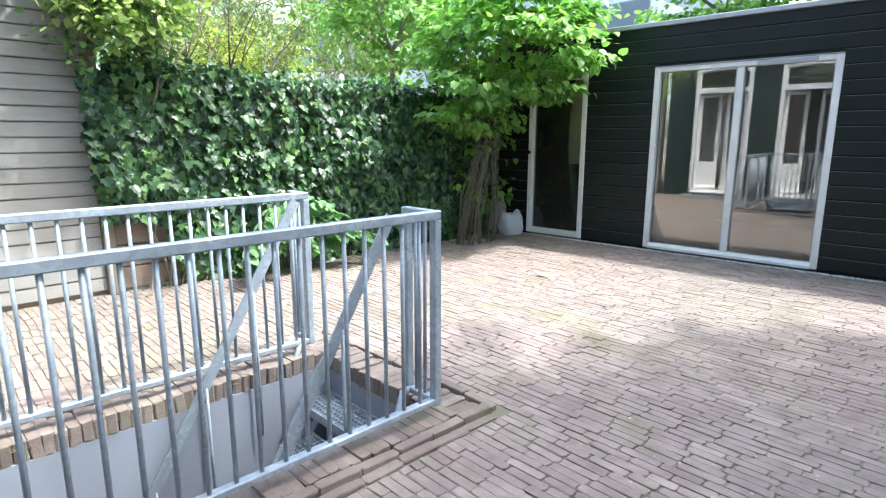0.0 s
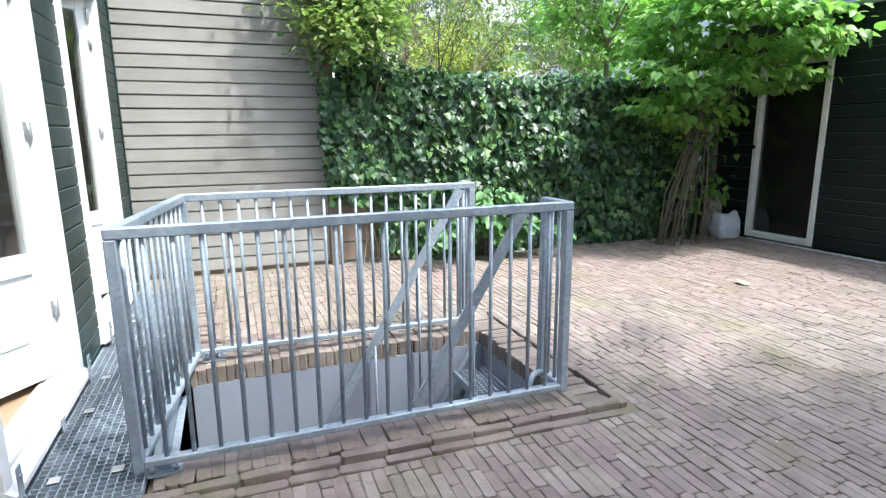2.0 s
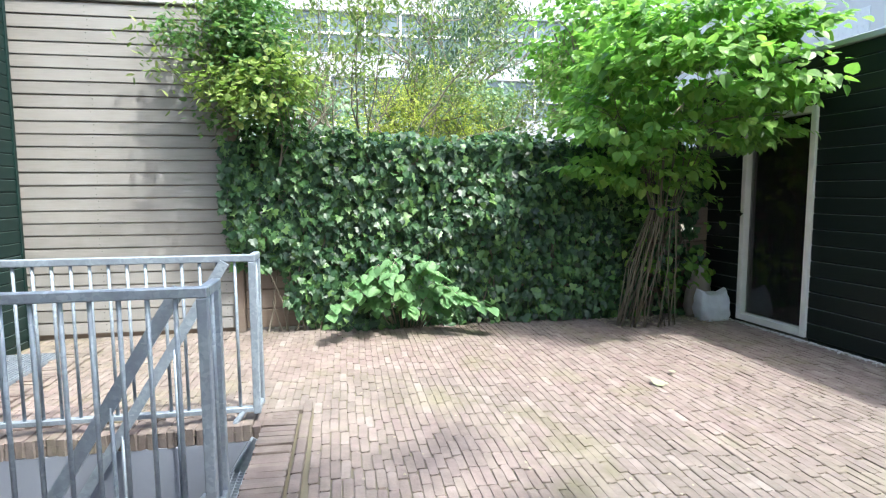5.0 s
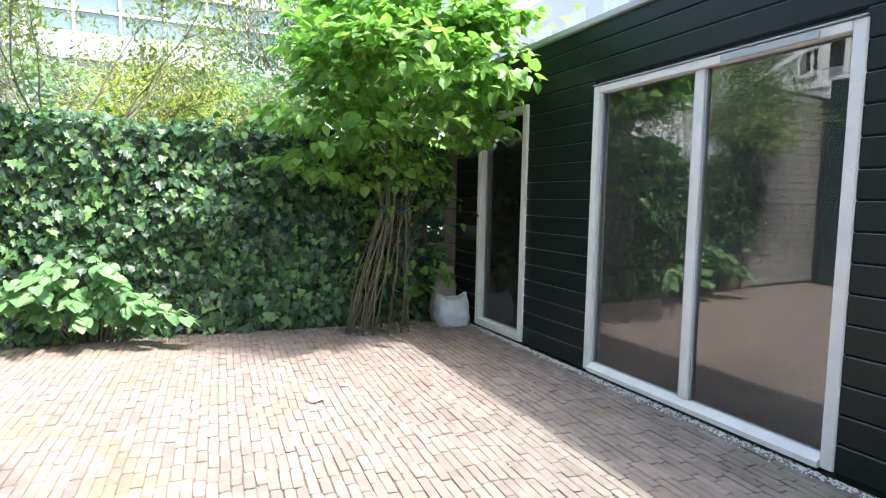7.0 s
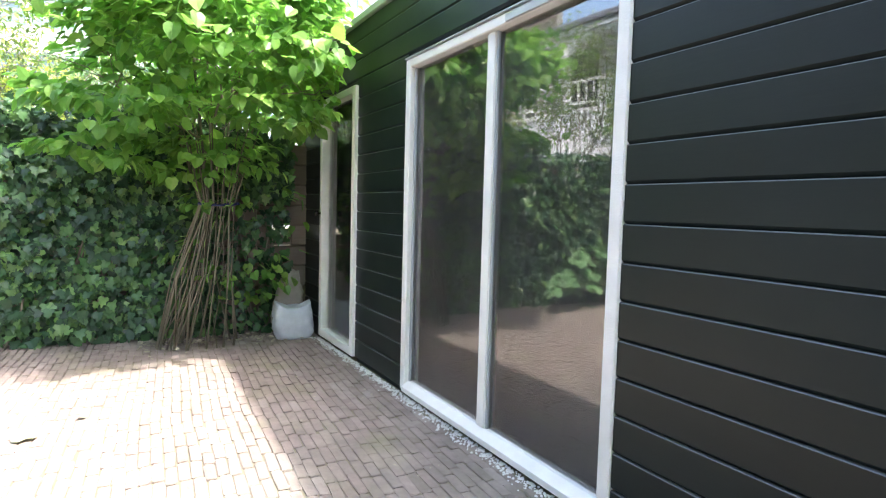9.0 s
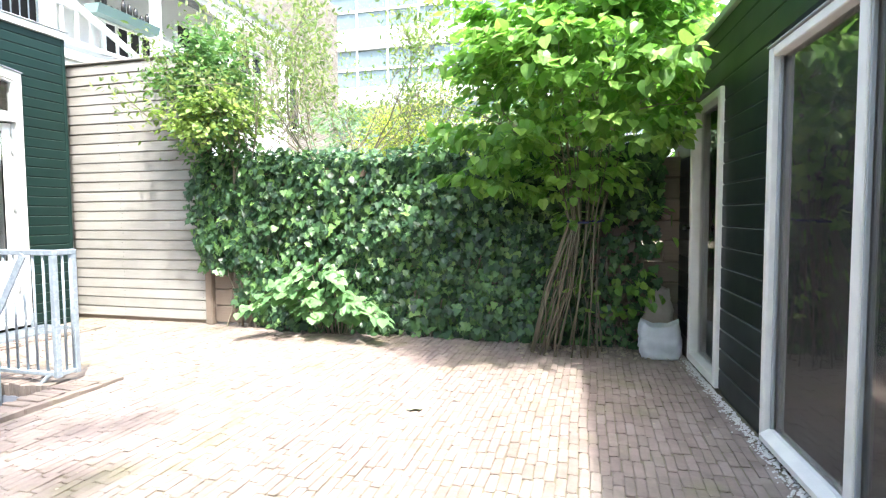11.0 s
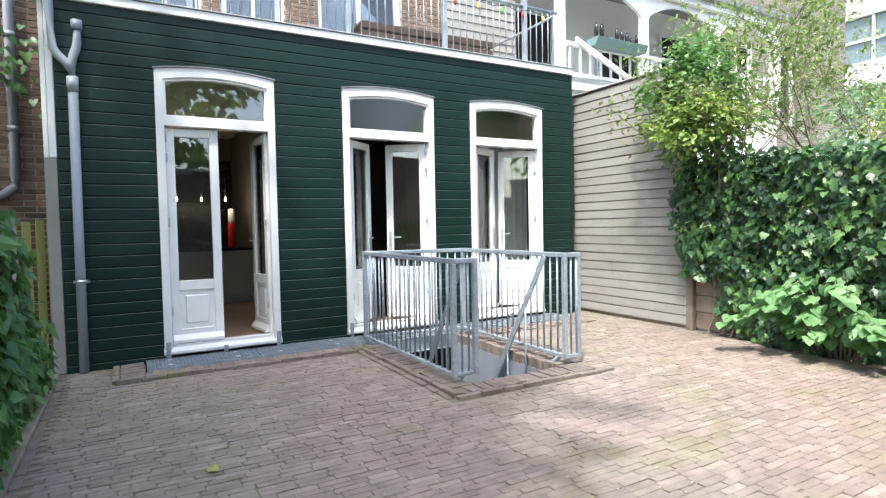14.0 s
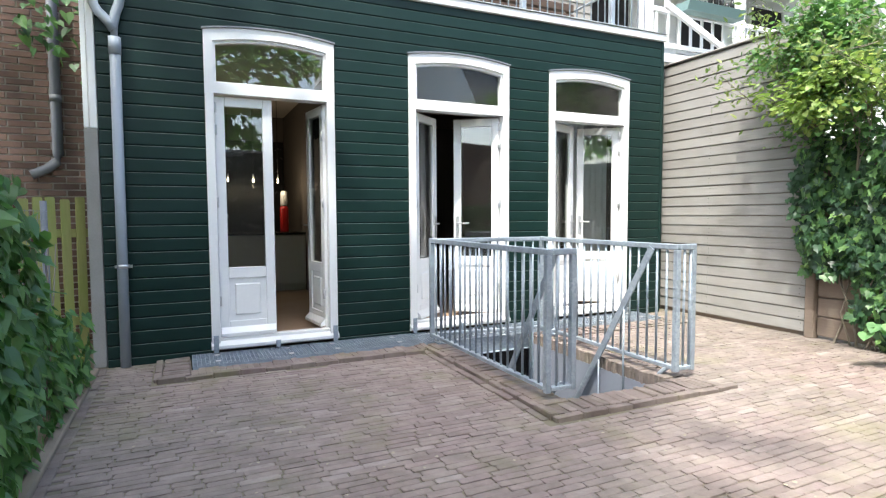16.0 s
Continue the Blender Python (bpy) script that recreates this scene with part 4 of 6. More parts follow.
def corner_tree():
    t = thing("small_tree", "many-stemmed small tree with bright green heart-shaped leaves", "tree", at=(0, 0, 0))
    r2 = random.Random(11)
    base = Vector((-0.28, -6.20, 0))
    for k in range(30):
        a = r2.uniform(0, 6.28)
        foot = base + Vector((0.16 * math.cos(a), 0.34 * math.sin(a) + 0.13, 0.0))
        tie = base + Vector((-0.02 + 0.10 * math.cos(a), 0.15 * math.sin(a) - 0.02, 1.22))
        tip = base + Vector((0.36 * math.cos(a) - 0.08, 0.40 * math.sin(a) - 0.05, 2.1 + r2.uniform(-0.2, 0.4)))
        mid = (foot + tie) / 2 + Vector((r2.gauss(0, 0.04), r2.gauss(0, 0.07), 0))
        r = r2.uniform(0.004, 0.009)
        tube_part("stem", TWIG, t, [foot, mid, tie, (tie + tip) / 2 + Vector((0, 0, 0.03)), tip], [r * 1.2, r, r, r * 0.8, r * 0.5], 6)
    bm = bmesh.new()
    ends = []
    for k in range(7):
        a = k * 0.9
        branching(bm, base + Vector((-0.02, 0, 1.5 + 0.1 * k)), (math.cos(a) - 0.2, math.sin(a), 0.55), 0.62, 0.013, 2, ends, r2, 0.5, 0.12)
    part("limb", bm, BARK, t, fix=False)
    bm = bmesh.new()
    ring = [base + Vector((-0.02 + 0.115 * math.cos(q * 0.628), 0.165 * math.sin(q * 0.628) - 0.02, 1.22 + 0.01 * math.sin(q))) for q in range(11)]
    add_tube(bm, ring, 0.011, 6, False)
    part("tie", bm, plain("blue_rope", (0.02, 0.03, 0.10), 0.8), t, "dark blue tie round the stems", fix=False)
    items = crown(3500, (-0.65, -6.38, 2.46), (1.25, 1.2, 0.42), (0.06, 0.125), 130, 0.55, 0.25, 0.13, 5, 0.16)
    items += crown(2600, (-0.70, -6.30, 2.82), (1.05, 1.0, 0.26), (0.055, 0.11), 48, 0.3, 0.2, 0.14, 15, 0.18)
    items += crown(520, (-0.72, -5.62, 2.0), (0.72, 0.60, 0.26), (0.06, 0.12), 24, 0.3, 0.5, 0.12, 9, 0.25)
    items += crown(420, (-0.90, -6.55, 2.0), (0.55, 0.6, 0.20), (0.06, 0.12), 18, 0.3, 0.5, 0.12, 10, 0.25)
    items += crown(420, (-0.35, -6.15, 1.62), (0.35, 0.55, 0.22), (0.06, 0.12), 24, 0.3, 0.6, 0.10, 16, 0.4)
    items += crown(160, (-0.62, -5.40, 1.62), (0.35, 0.35, 0.14), (0.07, 0.13), 9, 0.3, 0.6, 0.09, 14, 0.3)
    items += crown(220, (-1.35, -6.85, 2.35), (0.35, 0.35, 0.22), (0.07, 0.14), 10, 0.3, 0.8, 0.11, 12, 0.4)
    items += crown(160, (-0.15, -6.45, 0.9), (0.2, 0.6, 0.7), (0.06, 0.11), 22, 0.3, 0.6, 0.08, 13, 0.8)
    items = [q for q in items if q[0][1] > SHED_Y + 0.24 or q[0][2] > SHED_TOP + 0.18]
    leaves_part("leaves", items, "broad", TREELEAF, t)


corner_tree()


def base_bush():
    t = thing("broadleaf_bush", "young light green broad-leaved bush in front of the ivy", "bush", at=(0, 0, 0))
    r2 = random.Random(3)
    me = leaves_mesh("leaf", [((0, 0, 0), (0, 1, 0), (0, 0, 1), 1.0)], "broad")
    me.materials.append(BUSHLEAF)
    for k in range(15):
        across = (k - 7) * 0.098 + r2.uniform(-0.04, 0.04)
        reach = 0.30 + r2.random() * 0.28
        high = 0.24 + 0.60 * r2.random() * (1 - (across / 0.95) ** 2)
        foot = Vector((0.02, -3.55 + across * 0.25, 0.0))
        knee = Vector((-reach * 0.45, -3.55 + across * 0.7, high + 0.05))
        tip = Vector((-reach, -3.55 + across * 1.15, high - 0.03 - 0.06 * r2.random()))
        tube_part("stem", BARK, t, [foot, foot.lerp(knee, 0.5) + Vector((0.03, 0, 0.06)), knee, tip], [0.008, 0.006, 0.004, 0.002], 5)
        along = (tip - knee).normalized()
        side = along.cross(Vector((0, 0, 1))).normalized()
        for i in range(19):
            f = i / 18
            p = foot.lerp(knee, 0.55 + f * 1.1) if f < 0.41 else knee.lerp(tip, (f - 0.41) / 0.59 * 1.05)
            p = p + Vector((r2.gauss(0, 0.015), r2.gauss(0, 0.025), r2.gauss(0, 0.02)))
            p.x, p.z = min(p.x, -0.12), max(p.z, 0.13)
            turn = (1 if i % 2 else -1) * r2.uniform(0.5, 1.1)
            d = (along * math.cos(turn) + side * math.sin(turn) + Vector((-0.12, 0, r2.uniform(-0.42, -0.05)))).normalized()
            q = d.to_track_quat("Y", "Z") @ Euler((0, r2.gauss(0, 0.22), 0)).to_quaternion()
            s = r2.uniform(0.085, 0.145)
            leaf = new("leaf", me)
            leaf.parent = t
            leaf.matrix_basis = Matrix.LocRotScale(p, q, (s, s, s))


base_bush()


def climbing_shrub():
    """The tall evergreen climber at the end of the plank wall."""
    t = thing("climbing_shrub", "tall green climber growing up the end of the plank wall", "climber", at=(0, 0, 0))
    bm, ends, r2 = bmesh.new(), [], random.Random(21)
    for k in range(5):
        branching(bm, (0.18, -2.0 - 0.12 * k, 1.3), (-0.15, r2.uniform(-0.3, 0.35), 1), 0.75, 0.014, 2, ends, r2, 0.35, 0.25)
    part("limb", bm, BARK, t, fix=False)
    items = crown(3400, (0.10, -2.10, 2.65), (0.36, 0.42, 0.85), (0.035, 0.072), 80, 0.1, 0.25, 0.11, 31, 1.4)
    items += crown(800, (-0.02, -1.68, 2.95), (0.28, 0.48, 0.36), (0.035, 0.07), 30, 0.2, 0.2, 0.08, 32, 1.2)
    # leaves coloured as if sunlit, over the middle of the climber
    pale = crown(900, (-0.12, -2.2, 2.38), (0.36, 0.52, 0.30), (0.035, 0.072), 34, 0.2, 0.2, 0.10, 33, 1.2)
    pale += crown(260, (-0.08, -1.72, 2.45), (0.2, 0.3, 0.2), (0.045, 0.08), 12, 0.2, 0.2, 0.08, 34, 1.2)
    leaves_part("young_leaves", pale, "broad", SUNLITLEAF, t)
    leaves_part("leaves", items, "broad", CLIMBLEAF, t)


climbing_shrub()


def airy_tree(x, y, seed, scale, material, count, size, label, bare=1.2):
    t = thing("garden_tree", label, "tree", at=(0, 0, 0))
    bm, ends, r2 = bmesh.new(), [], random.Random(seed)
    add_tube(bm, [(x, y, 0), (x + 0.03, y, bare)], [0.05 * scale, 0.035 * scale], 8, False)
    for k in range(8):
        a = k * 0.8 + r2.random()
        branching(bm, (x + 0.03, y, bare), (math.cos(a) * 0.6, math.sin(a) * 0.8, 1.0), 0.95 * scale, 0.013 * scale, 3, ends, r2, 0.58, 0.09)
    part("limb", bm, TWIG, t, fix=False)
    leaves_part("leaves", clothe(ends, count, size, 0.2, 0.07 * scale), "narrow", material, t)


airy_tree(0.75, -3.15, 41, 1.35, PALELEAF, 9000, (0.04, 0.088), "slender garden tree with thin pale yellow-green foliage")
airy_tree(1.6, -4.7, 42, 0.85, PALELEAF, 1300, (0.04, 0.08), "slender garden tree with thin pale yellow-green foliage")


def leafy(name, label, category, centre, radii, count, size, material, clumps, seed, kind="broad", trunk=0.06, clump_size=0.25, droop=0.4):
    """A full tree or bush: trunk, limbs and a crown of leaves."""
    t = thing(name, label, category, at=(0, 0, 0))
    bm, ends, r2 = bmesh.new(), [], random.Random(seed)
    cx, cy, cz = centre
    base = cz - radii[2] * 0.55
    add_tube(bm, [(cx, cy, 0), (cx + 0.05, cy, base * 0.5), (cx, cy + 0.05, max(base, 0.2))], [trunk, trunk * 0.8, trunk * 0.6], 8, False)
    for k in range(6):
        a = k * 1.05
        branching(bm, (cx, cy + 0.05, max(base, 0.2)), (math.cos(a), math.sin(a), 0.9), max(radii) * 0.55, trunk * 0.4, 2, ends, r2, 0.45, 0.1)
    part("trunk", bm, BARK, t, fix=False)
    leaves_part("crown", crown(count, centre, radii, size, clumps, 0.25, droop, clump_size, seed), kind, material, t)


leafy("yellow_bush", "bright yellow-leaved bush behind the ivy fence", "bush", (2.0, -3.95, 2.42), (0.65, 0.95, 0.62), 6200, (0.035, 0.07), YELLOWLEAF, 60, 51, "narrow", 0.04, 0.16, 0.2)
leafy("yellow_bush", "bright yellow-leaved bush behind the ivy fence", "bush", (2.2, -4.9, 1.75), (0.6, 0.8, 0.55), 2200, (0.035, 0.07), YELLOWLEAF, 40, 52, "narrow", 0.04, 0.16, 0.2)
leafy("garden_tree", "green leafy tree standing behind the ivy fence", "tree", (1.9, -6.5, 3.3), (1.1, 1.0, 1.1), 3000, (0.07, 0.13), TREELEAF, 60, 53, "broad", 0.07, 0.2)
leafy("birch_tree", "tall grey-green birch in the gardens beyond", "tree", (11.0, -6.4, 5.6), (2.0, 2.0, 3.2), 9000, (0.09, 0.18), FARLEAF, 160, 54, "narrow", 0.14, 0.35, 0.9)
leafy("garden_tree", "pale grey-green tree in the next garden", "tree", (4.6, -5.1, 2.6), (1.2, 0.9, 0.95), 2600, (0.07, 0.13), MINTLEAF, 70, 61, "broad", 0.08, 0.24)
leafy("garden_tree", "low grey-green tree in the next garden", "tree", (4.2, -2.3, 2.55), (1.2, 1.0, 0.8), 2600, (0.06, 0.11), MINTLEAF, 55, 62, "broad", 0.06, 0.22)
leafy("garden_tree", "dark green tree in the gardens beyond", "tree", (7.0, -4.6, 2.6), (1.4, 1.7, 1.3), 2600, (0.09, 0.15), FARLEAF, 60, 55, "broad", 0.09, 0.25)
leafy("garden_tree", "dark green tree in the gardens beyond", "tree", (6.0, -8.8, 3.4), (1.8, 1.6, 1.5), 2600, (0.1, 0.16), TREELEAF, 60, 56, "broad", 0.09, 0.25)
leafy("roof_bush", "blossoming green bush growing behind the shed roof", "bush", (-1.4, -10.95, 3.65), (1.6, 0.45, 0.6), 2000, (0.07, 0.13), TREELEAF, 45, 57, "broad", 0.05, 0.16)
# large trees that shade the house side of the yard
leafy("street_tree", "large leafy tree standing beyond the picket fence", "tree", (-9.3, -5.0, 8.4), (2.5, 3.3, 2.4), 4000, (0.22, 0.36), TREELEAF, 105, 58, "broad", 0.2, 0.42)
leafy("street_tree", "large leafy tree standing behind the shed", "tree", (-6.0, -12.0, 5.2), (4.0, 1.5, 2.4), 4600, (0.18, 0.30), TREELEAF, 110, 59, "broad", 0.2, 0.4)


# unseen tree, added to hold back sky light from the left
leafy("street_tree", "unseen leafy tree added beside the brick house to block sky light", "tree", (-10.0, -2.4, 5.0), (1.6, 1.7, 2.3), 3600, (0.2, 0.34), TREELEAF, 95, 60, "broad", 0.2, 0.4)


def left_vine():
    t = thing("bindweed_vine", "leafy green vine hanging over the wire fence", "climber", at=(0, 0, 0))
    items = []
    while len(items) < 5600:
        y, z = rng.uniform(-7.2, -0.55), rng.uniform(0.02, 1.62)
        top = min(1.40, 0.10 + 1.15 * max(0.0, -1.65 - y)) + 0.12 * swell(y, 0, 1, 2)
        if y > -1.6:
            top = 0.70 + 0.2 * swell(y, 3, 1, 3) - 2.2 * max(0, y + 0.85) ** 2 * 4
        if z > top:
            continue
        x = LEFT_X - 0.15 + 0.15 * rng.random() + 0.10 * swell(y, z, 2, 1.5) + 0.12 * min(1.0, z * 1.5)
        x = min(x, LEFT_X + 0.02 + 0.12 * min(1.0, z))
        items.append(((x, y, z), np.array([0.5, 0, -1.0]) + jitter(0.45), np.array([1.0, 0, 0.6]) + jitter(0.4), rng.uniform(0.05, 0.108)))
    for _ in range(900):
        y = rng.uniform(-7.2, -2.2)
        z = min(1.38, 0.10 + 1.15 * (-1.65 - y)) + 0.12 * swell(y, 0, 1, 2) + rng.normal(0, 0.05)
        items.append(((LEFT_X + rng.uniform(-0.45, 0.15), y, z), np.array([0.2, 0, -0.5]) + jitter(0.6), np.array([0.2, 0, 1.0]) + jitter(0.4), rng.uniform(0.06, 0.12)))
    leaves_part("leaves", items, "vine", VINELEAF, t)
    # a spray hanging in front of the brick wall
    items = []
    for k in range(60):
        items.append((np.array([-6.95 + 0.75 * rng.random(), 0.5 + rng.uniform(-0.1, 0.1), 2.95 + rng.normal(0, 0.18)]), np.array([0.4, -0.4, -0.8]) + jitter(0.4), np.array([0, -0.6, 0.8]) + jitter(0.3), rng.uniform(0.06, 0.13)))
    leaves_part("spray", items, "vine", VINELEAF, t)
    bm = bmesh.new()
    r2 = random.Random(8)
    for _ in range(22):
        y = r2.uniform(-6.5, -1.2)
        add_tube(bm, [(LEFT_X - 0.06, y, 0), (LEFT_X - 0.05, y + r2.uniform(-0.2, 0.2), 0.5), (LEFT_X - 0.04, y + r2.uniform(-0.3, 0.3), 1.1)], [0.008, 0.006, 0.004], 5, False)
    tagged(part("stem", bm, BARK, t, fix=False), kind="stuff")


left_vine()

# ---- left boundary ----
picket_fence = thing("picket_fence", "mossy weathered picket fence beside the house", "fence", at=(-6.30, 0.24, 0))
picket_fence.rotation_euler = (0, 0, radians(30))
for k in range(12):
    x = -0.03 - k * 0.102
    bm = bmesh.new()
    h, lean = 1.43 + 0.012 * math.sin(k * 2.3), 0.010 * math.sin(k * 1.7)
    add_prism(bm, [(x - 0.034, 0.03), (x + 0.034, 0.03), (x + 0.034 + lean, h - 0.01), (x + 0.025 + lean, h), (x - 0.025 + lean, h), (x - 0.034 + lean, h - 0.01)], "y", -0.02, 0.0)
    part("picket", bm, PICKET, picket_fence)
for z in (0.35, 1.1):
    box_part("fence_rail", PICKET, picket_fence, -1.22, 0.02, 0.001, 0.045, z, z + 0.07, 0.005)
box_part("fence_post", FENCE, picket_fence, 0.025, 0.095, -0.03, 0.04, 0.0, 1.45, 0.006, "brown timber post")


def mesh_fence():
    f = thing("wire_fence", "low wire mesh fence under the hanging vine", "fence")
    x = LEFT_X - 0.12
    for i in range(5):
        tube_part("post", LEAD, f, [(x, -7.2 + i * 1.55, 0), (x, -7.2 + i * 1.55, 1.38)], 0.02, 8)
    bm = bmesh.new()
    for i in range(26):
        z = 0.06 + i * 0.05
        add_tube(bm, [(x + 0.022, -7.2, z), (x + 0.022, -1.0, z)], 0.0015, 3, False)
    for i in range(62):
        y = -7.2 + i * 0.1
        add_tube(bm, [(x + 0.024, y, 0.05), (x + 0.024, y, 1.32)], 0.0015, 3, False)
    part("mesh", bm, LEAD, f, fix=False)


mesh_fence()
box_thing("kerb", plain("kerb_stone", (0.22, 0.185, 0.14), 0.9, vary=0.25, scale=9, bump=0.5), LEFT_X - 0.015, LEFT_X + 0.05, -7.40, -0.15, -0.02, 0.035, 0.01, label="narrow concrete edging along the wire fence", category="kerb", kind="structure")

# ---- pipes ----
def downpipe():
    p = thing("downpipe", "grey plastic downpipe with a branch, fixed to the green facade", "pipe")
    x, y = -6.075, -0.075
    tube_part("pipe", PVC, p, [(x - 0.01, y, 0.0), (x, y, 2.62)], 0.041, 16)
    tube_part("socket", PVC, p, [(x, y, 2.60), (x, y, 2.74)], 0.047, 16)
    tube_part("branch", PVC, p, [(x, y, 2.70), (x, y, 2.86), (x + 0.012, y, 2.93), (x + 0.038, y, 3.0), (x + 0.05, y, 3.06), (x + 0.05, y, 3.24)], 0.037, 14)
    tube_part("branch", PVC, p, [(x, y, 2.80), (x - 0.04, y, 2.86), (x - 0.115, y, 2.94), (x - 0.14, y, 2.99), (x - 0.155, y, 3.3), (x - 0.19, y, 4.4)], 0.038, 14)
    tube_part("collar", PVC, p, [(x + 0.05, y, 3.17), (x + 0.05, y, 3.26)], 0.045, 14)
    for z in (0.84,):
        bm = bmesh.new()
        add_tube(bm, [(x, y, z), (x, y, z + 0.03)], 0.046, 14)
        add_box(bm, x - 0.066, x + 0.066, y + 0.02, y + 0.026, z, z + 0.025)
        part("pipe_clip", bm, BOLT, p)
    return p


downpipe()
q = thing("wall_pipe", "grey downpipe on the neighbouring brick wall", "pipe")
tube_part("pipe", LEAD, q, [(-6.66, 0.90, 7.0), (-6.66, 0.90, 1.86), (-6.675, 0.90, 1.79), (-6.75, 0.88, 1.72), (-6.87, 0.86, 1.66)], 0.045, 14)
for z in (2.35, 3.3):
    tube_part("collar", LEAD, q, [(-6.66, 0.90, z), (-6.66, 0.90, z + 0.06)], 0.052, 14)

# ---- balcony ----
box_thing("balcony_floor", CONCRETE, FACADE_L, 0.0, 0.12, 2.0, FACADE_TOP, FACADE_TOP + 0.06, label="grey roof terrace floor over the extension", category="floor", kind="structure")


def balcony_rail():
    r = thing("balcony_railing", "grey metal balcony railing with upright bars", "railing")
    z0, z1, y = FACADE_TOP + 0.10, 4.33, 0.06
    tube_part("top_rail", STEEL, r, [(FACADE_L + 0.1, y, z1), (-0.14, y, z1)], 0.02, 8)
    box_part("bottom_rail", STEEL, r, FACADE_L + 0.1, -0.14, y - 0.015, y + 0.015, z0 + 0.005, z0 + 0.03, 0.003)
    for x in (-6.0, -5.05, -3.35, -2.05, -0.77):
        box_part("post", STEEL, r, x - 0.03, x + 0.03, y - 0.03, y + 0.03, z0, z1 + (1.2 if x in (-0.77,) else 0.0), 0.004)
    box_part("post", WHITE, r, -0.19, -0.12, y - 0.03, y + 0.04, z0, z1 + 0.04, 0.004, "white end post")
    x = FACADE_L + 0.2
    while x < -0.2:
        tube_part("baluster", STEEL, r, [(x, y, z0 + 0.02), (x, y, z1)], 0.0085, 6)
        x += 0.105
    tube_part("side_rail", STEEL, r, [(-0.15, y, z1), (-0.15, 2.0, z1)], 0.018, 8)


balcony_rail()


def brick_facade(name, material, x0, x1, y, z0, z1, openings, label):
    """A wall of real bricks in running bond, facing -y, with openings cut out."""
    w = thing(name, label, "wall", kind="structure")
    bm = bmesh.new()
    xs = sorted({x0, x1, *[o[0] for o in openings], *[o[1] for o in openings]})
    zs = sorted({z0, z1, *[o[2] for o in openings], *[o[3] for o in openings]})
    for a, b in zip(xs, xs[1:]):
        for c, d in zip(zs, zs[1:]):
            if not any(o[0] < (a + b) / 2 < o[1] and o[2] < (c + d) / 2 < o[3] for o in openings):
                add_box(bm, a, b, y + 0.008, y + 0.22, c, d)
    part("wall_core", bm, SHADEDMORTAR if material is REDBRICK else MORTAR, w)
    V, F = [], []
    row, z = 0, z0
    while z + 0.055 < z1:
        x = x0 - (0.11 if row % 2 else 0)
        while x < x1:
            a, b = max(x, x0), min(x + 0.208, x1)
            x += 0.22
            for o in openings:
                if o[2] - 0.03 < z + 0.027 < o[3] + 0.03:
                    if a < o[0] < b:
                        b = o[0]
                    elif a < o[1] < b:
                        a = o[1]
                    elif o[0] <= a and b <= o[1]:
                        b = a
            if b - a < 0.03:
                continue
            n, j = len(V), 0.003 * noise.noise((x * 9, z * 13, 0))
            for yy, i in ((y + 0.012, 0.0), (y + j - 0.002, 0.003)):
                V += [(a + i, yy, z + i), (b - i, yy, z + i), (b - i, yy, z + 0.053 - i), (a + i, yy, z + 0.053 - i)]
            F += [(n + 4, n + 5, n + 6, n + 7), (n, n + 1, n + 5, n + 4), (n + 1, n + 2, n + 6, n + 5), (n + 2, n + 3, n + 7, n + 6), (n + 3, n, n + 4, n + 7)]
        z += 0.064
        row += 1
    me = bpy.data.meshes.new("bricks")
    me.from_pydata(V, [], F)
    me.materials.append(material)
    ob = new("bricks", me)
    ob.parent = w
    tagged(ob, kind="stuff")
    return w


def sash(name, x0, x1, y, z0, z1, label, mullions=1):
    w = thing(name, label, "window", kind="structure")
    f = 0.07
    for a, b in ((x0, x0 + f), (x1 - f, x1)):
        box_part("window_frame", WHITE, w, a, b, y, y + 0.1, z0, z1, 0.004)
    for c, d in ((z0, z0 + f), (z1 - f, z1)):
        box_part("window_frame", WHITE, w, x0 + f, x1 - f, y, y + 0.1, c, d, 0.004)
    n = mullions + 1
    for k in range(1, n):
        xm = x0 + (x1 - x0) * k / n
        box_part("mullion", WHITE, w, xm - 0.03, xm + 0.03, y + 0.01, y + 0.09, z0 + f, z1 - f, 0.004)
    box_part("pane", GLASS, w, x0 + f, x1 - f, y + 0.05, y + 0.056, z0 + f, z1 - f, 0)
    # near-black sheet stands for the unlit room behind the pane
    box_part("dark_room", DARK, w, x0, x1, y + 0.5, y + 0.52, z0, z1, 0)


UP = [(-5.6, -4.7, 3.5, 5.9), (-4.45, -3.6, 3.5, 5.9), (-3.1, -1.75, 3.9, 5.9)]
brick_facade("wall_upper", YELLOWBRICK, FACADE_L, -0.9, 2.0, FACADE_TOP, 7.2, UP, "yellow-brown brick upper rear wall of the house")
sash("window_2", -5.6, -4.7, 2.05, 3.5, 5.9, "white framed glazed terrace door", 1)
sash("window_3", -4.45, -3.6, 2.05, 3.5, 5.9, "white framed glazed terrace door", 1)
sash("window_4", -3.1, -1.75, 2.05, 3.9, 5.9, "white framed upstairs window", 1)
siding = thing("wall_siding", "grey weathered siding wall beside the balcony", "wall", kind="structure")
for k in range(24):
    bm = bmesh.new()
    add_prism(bm, [(2.0, 3.52 + k * 0.14), (1.97, 3.52 + k * 0.14), (1.985, 3.655 + k * 0.14), (2.0, 3.655 + k * 0.14)], "x", -0.9, 0.5)
    part("board", bm, PLANK, siding)
box_part("backing", FENCE, siding, -0.9, 0.5, 2.0, 2.2, 3.4, 7.2, 0)


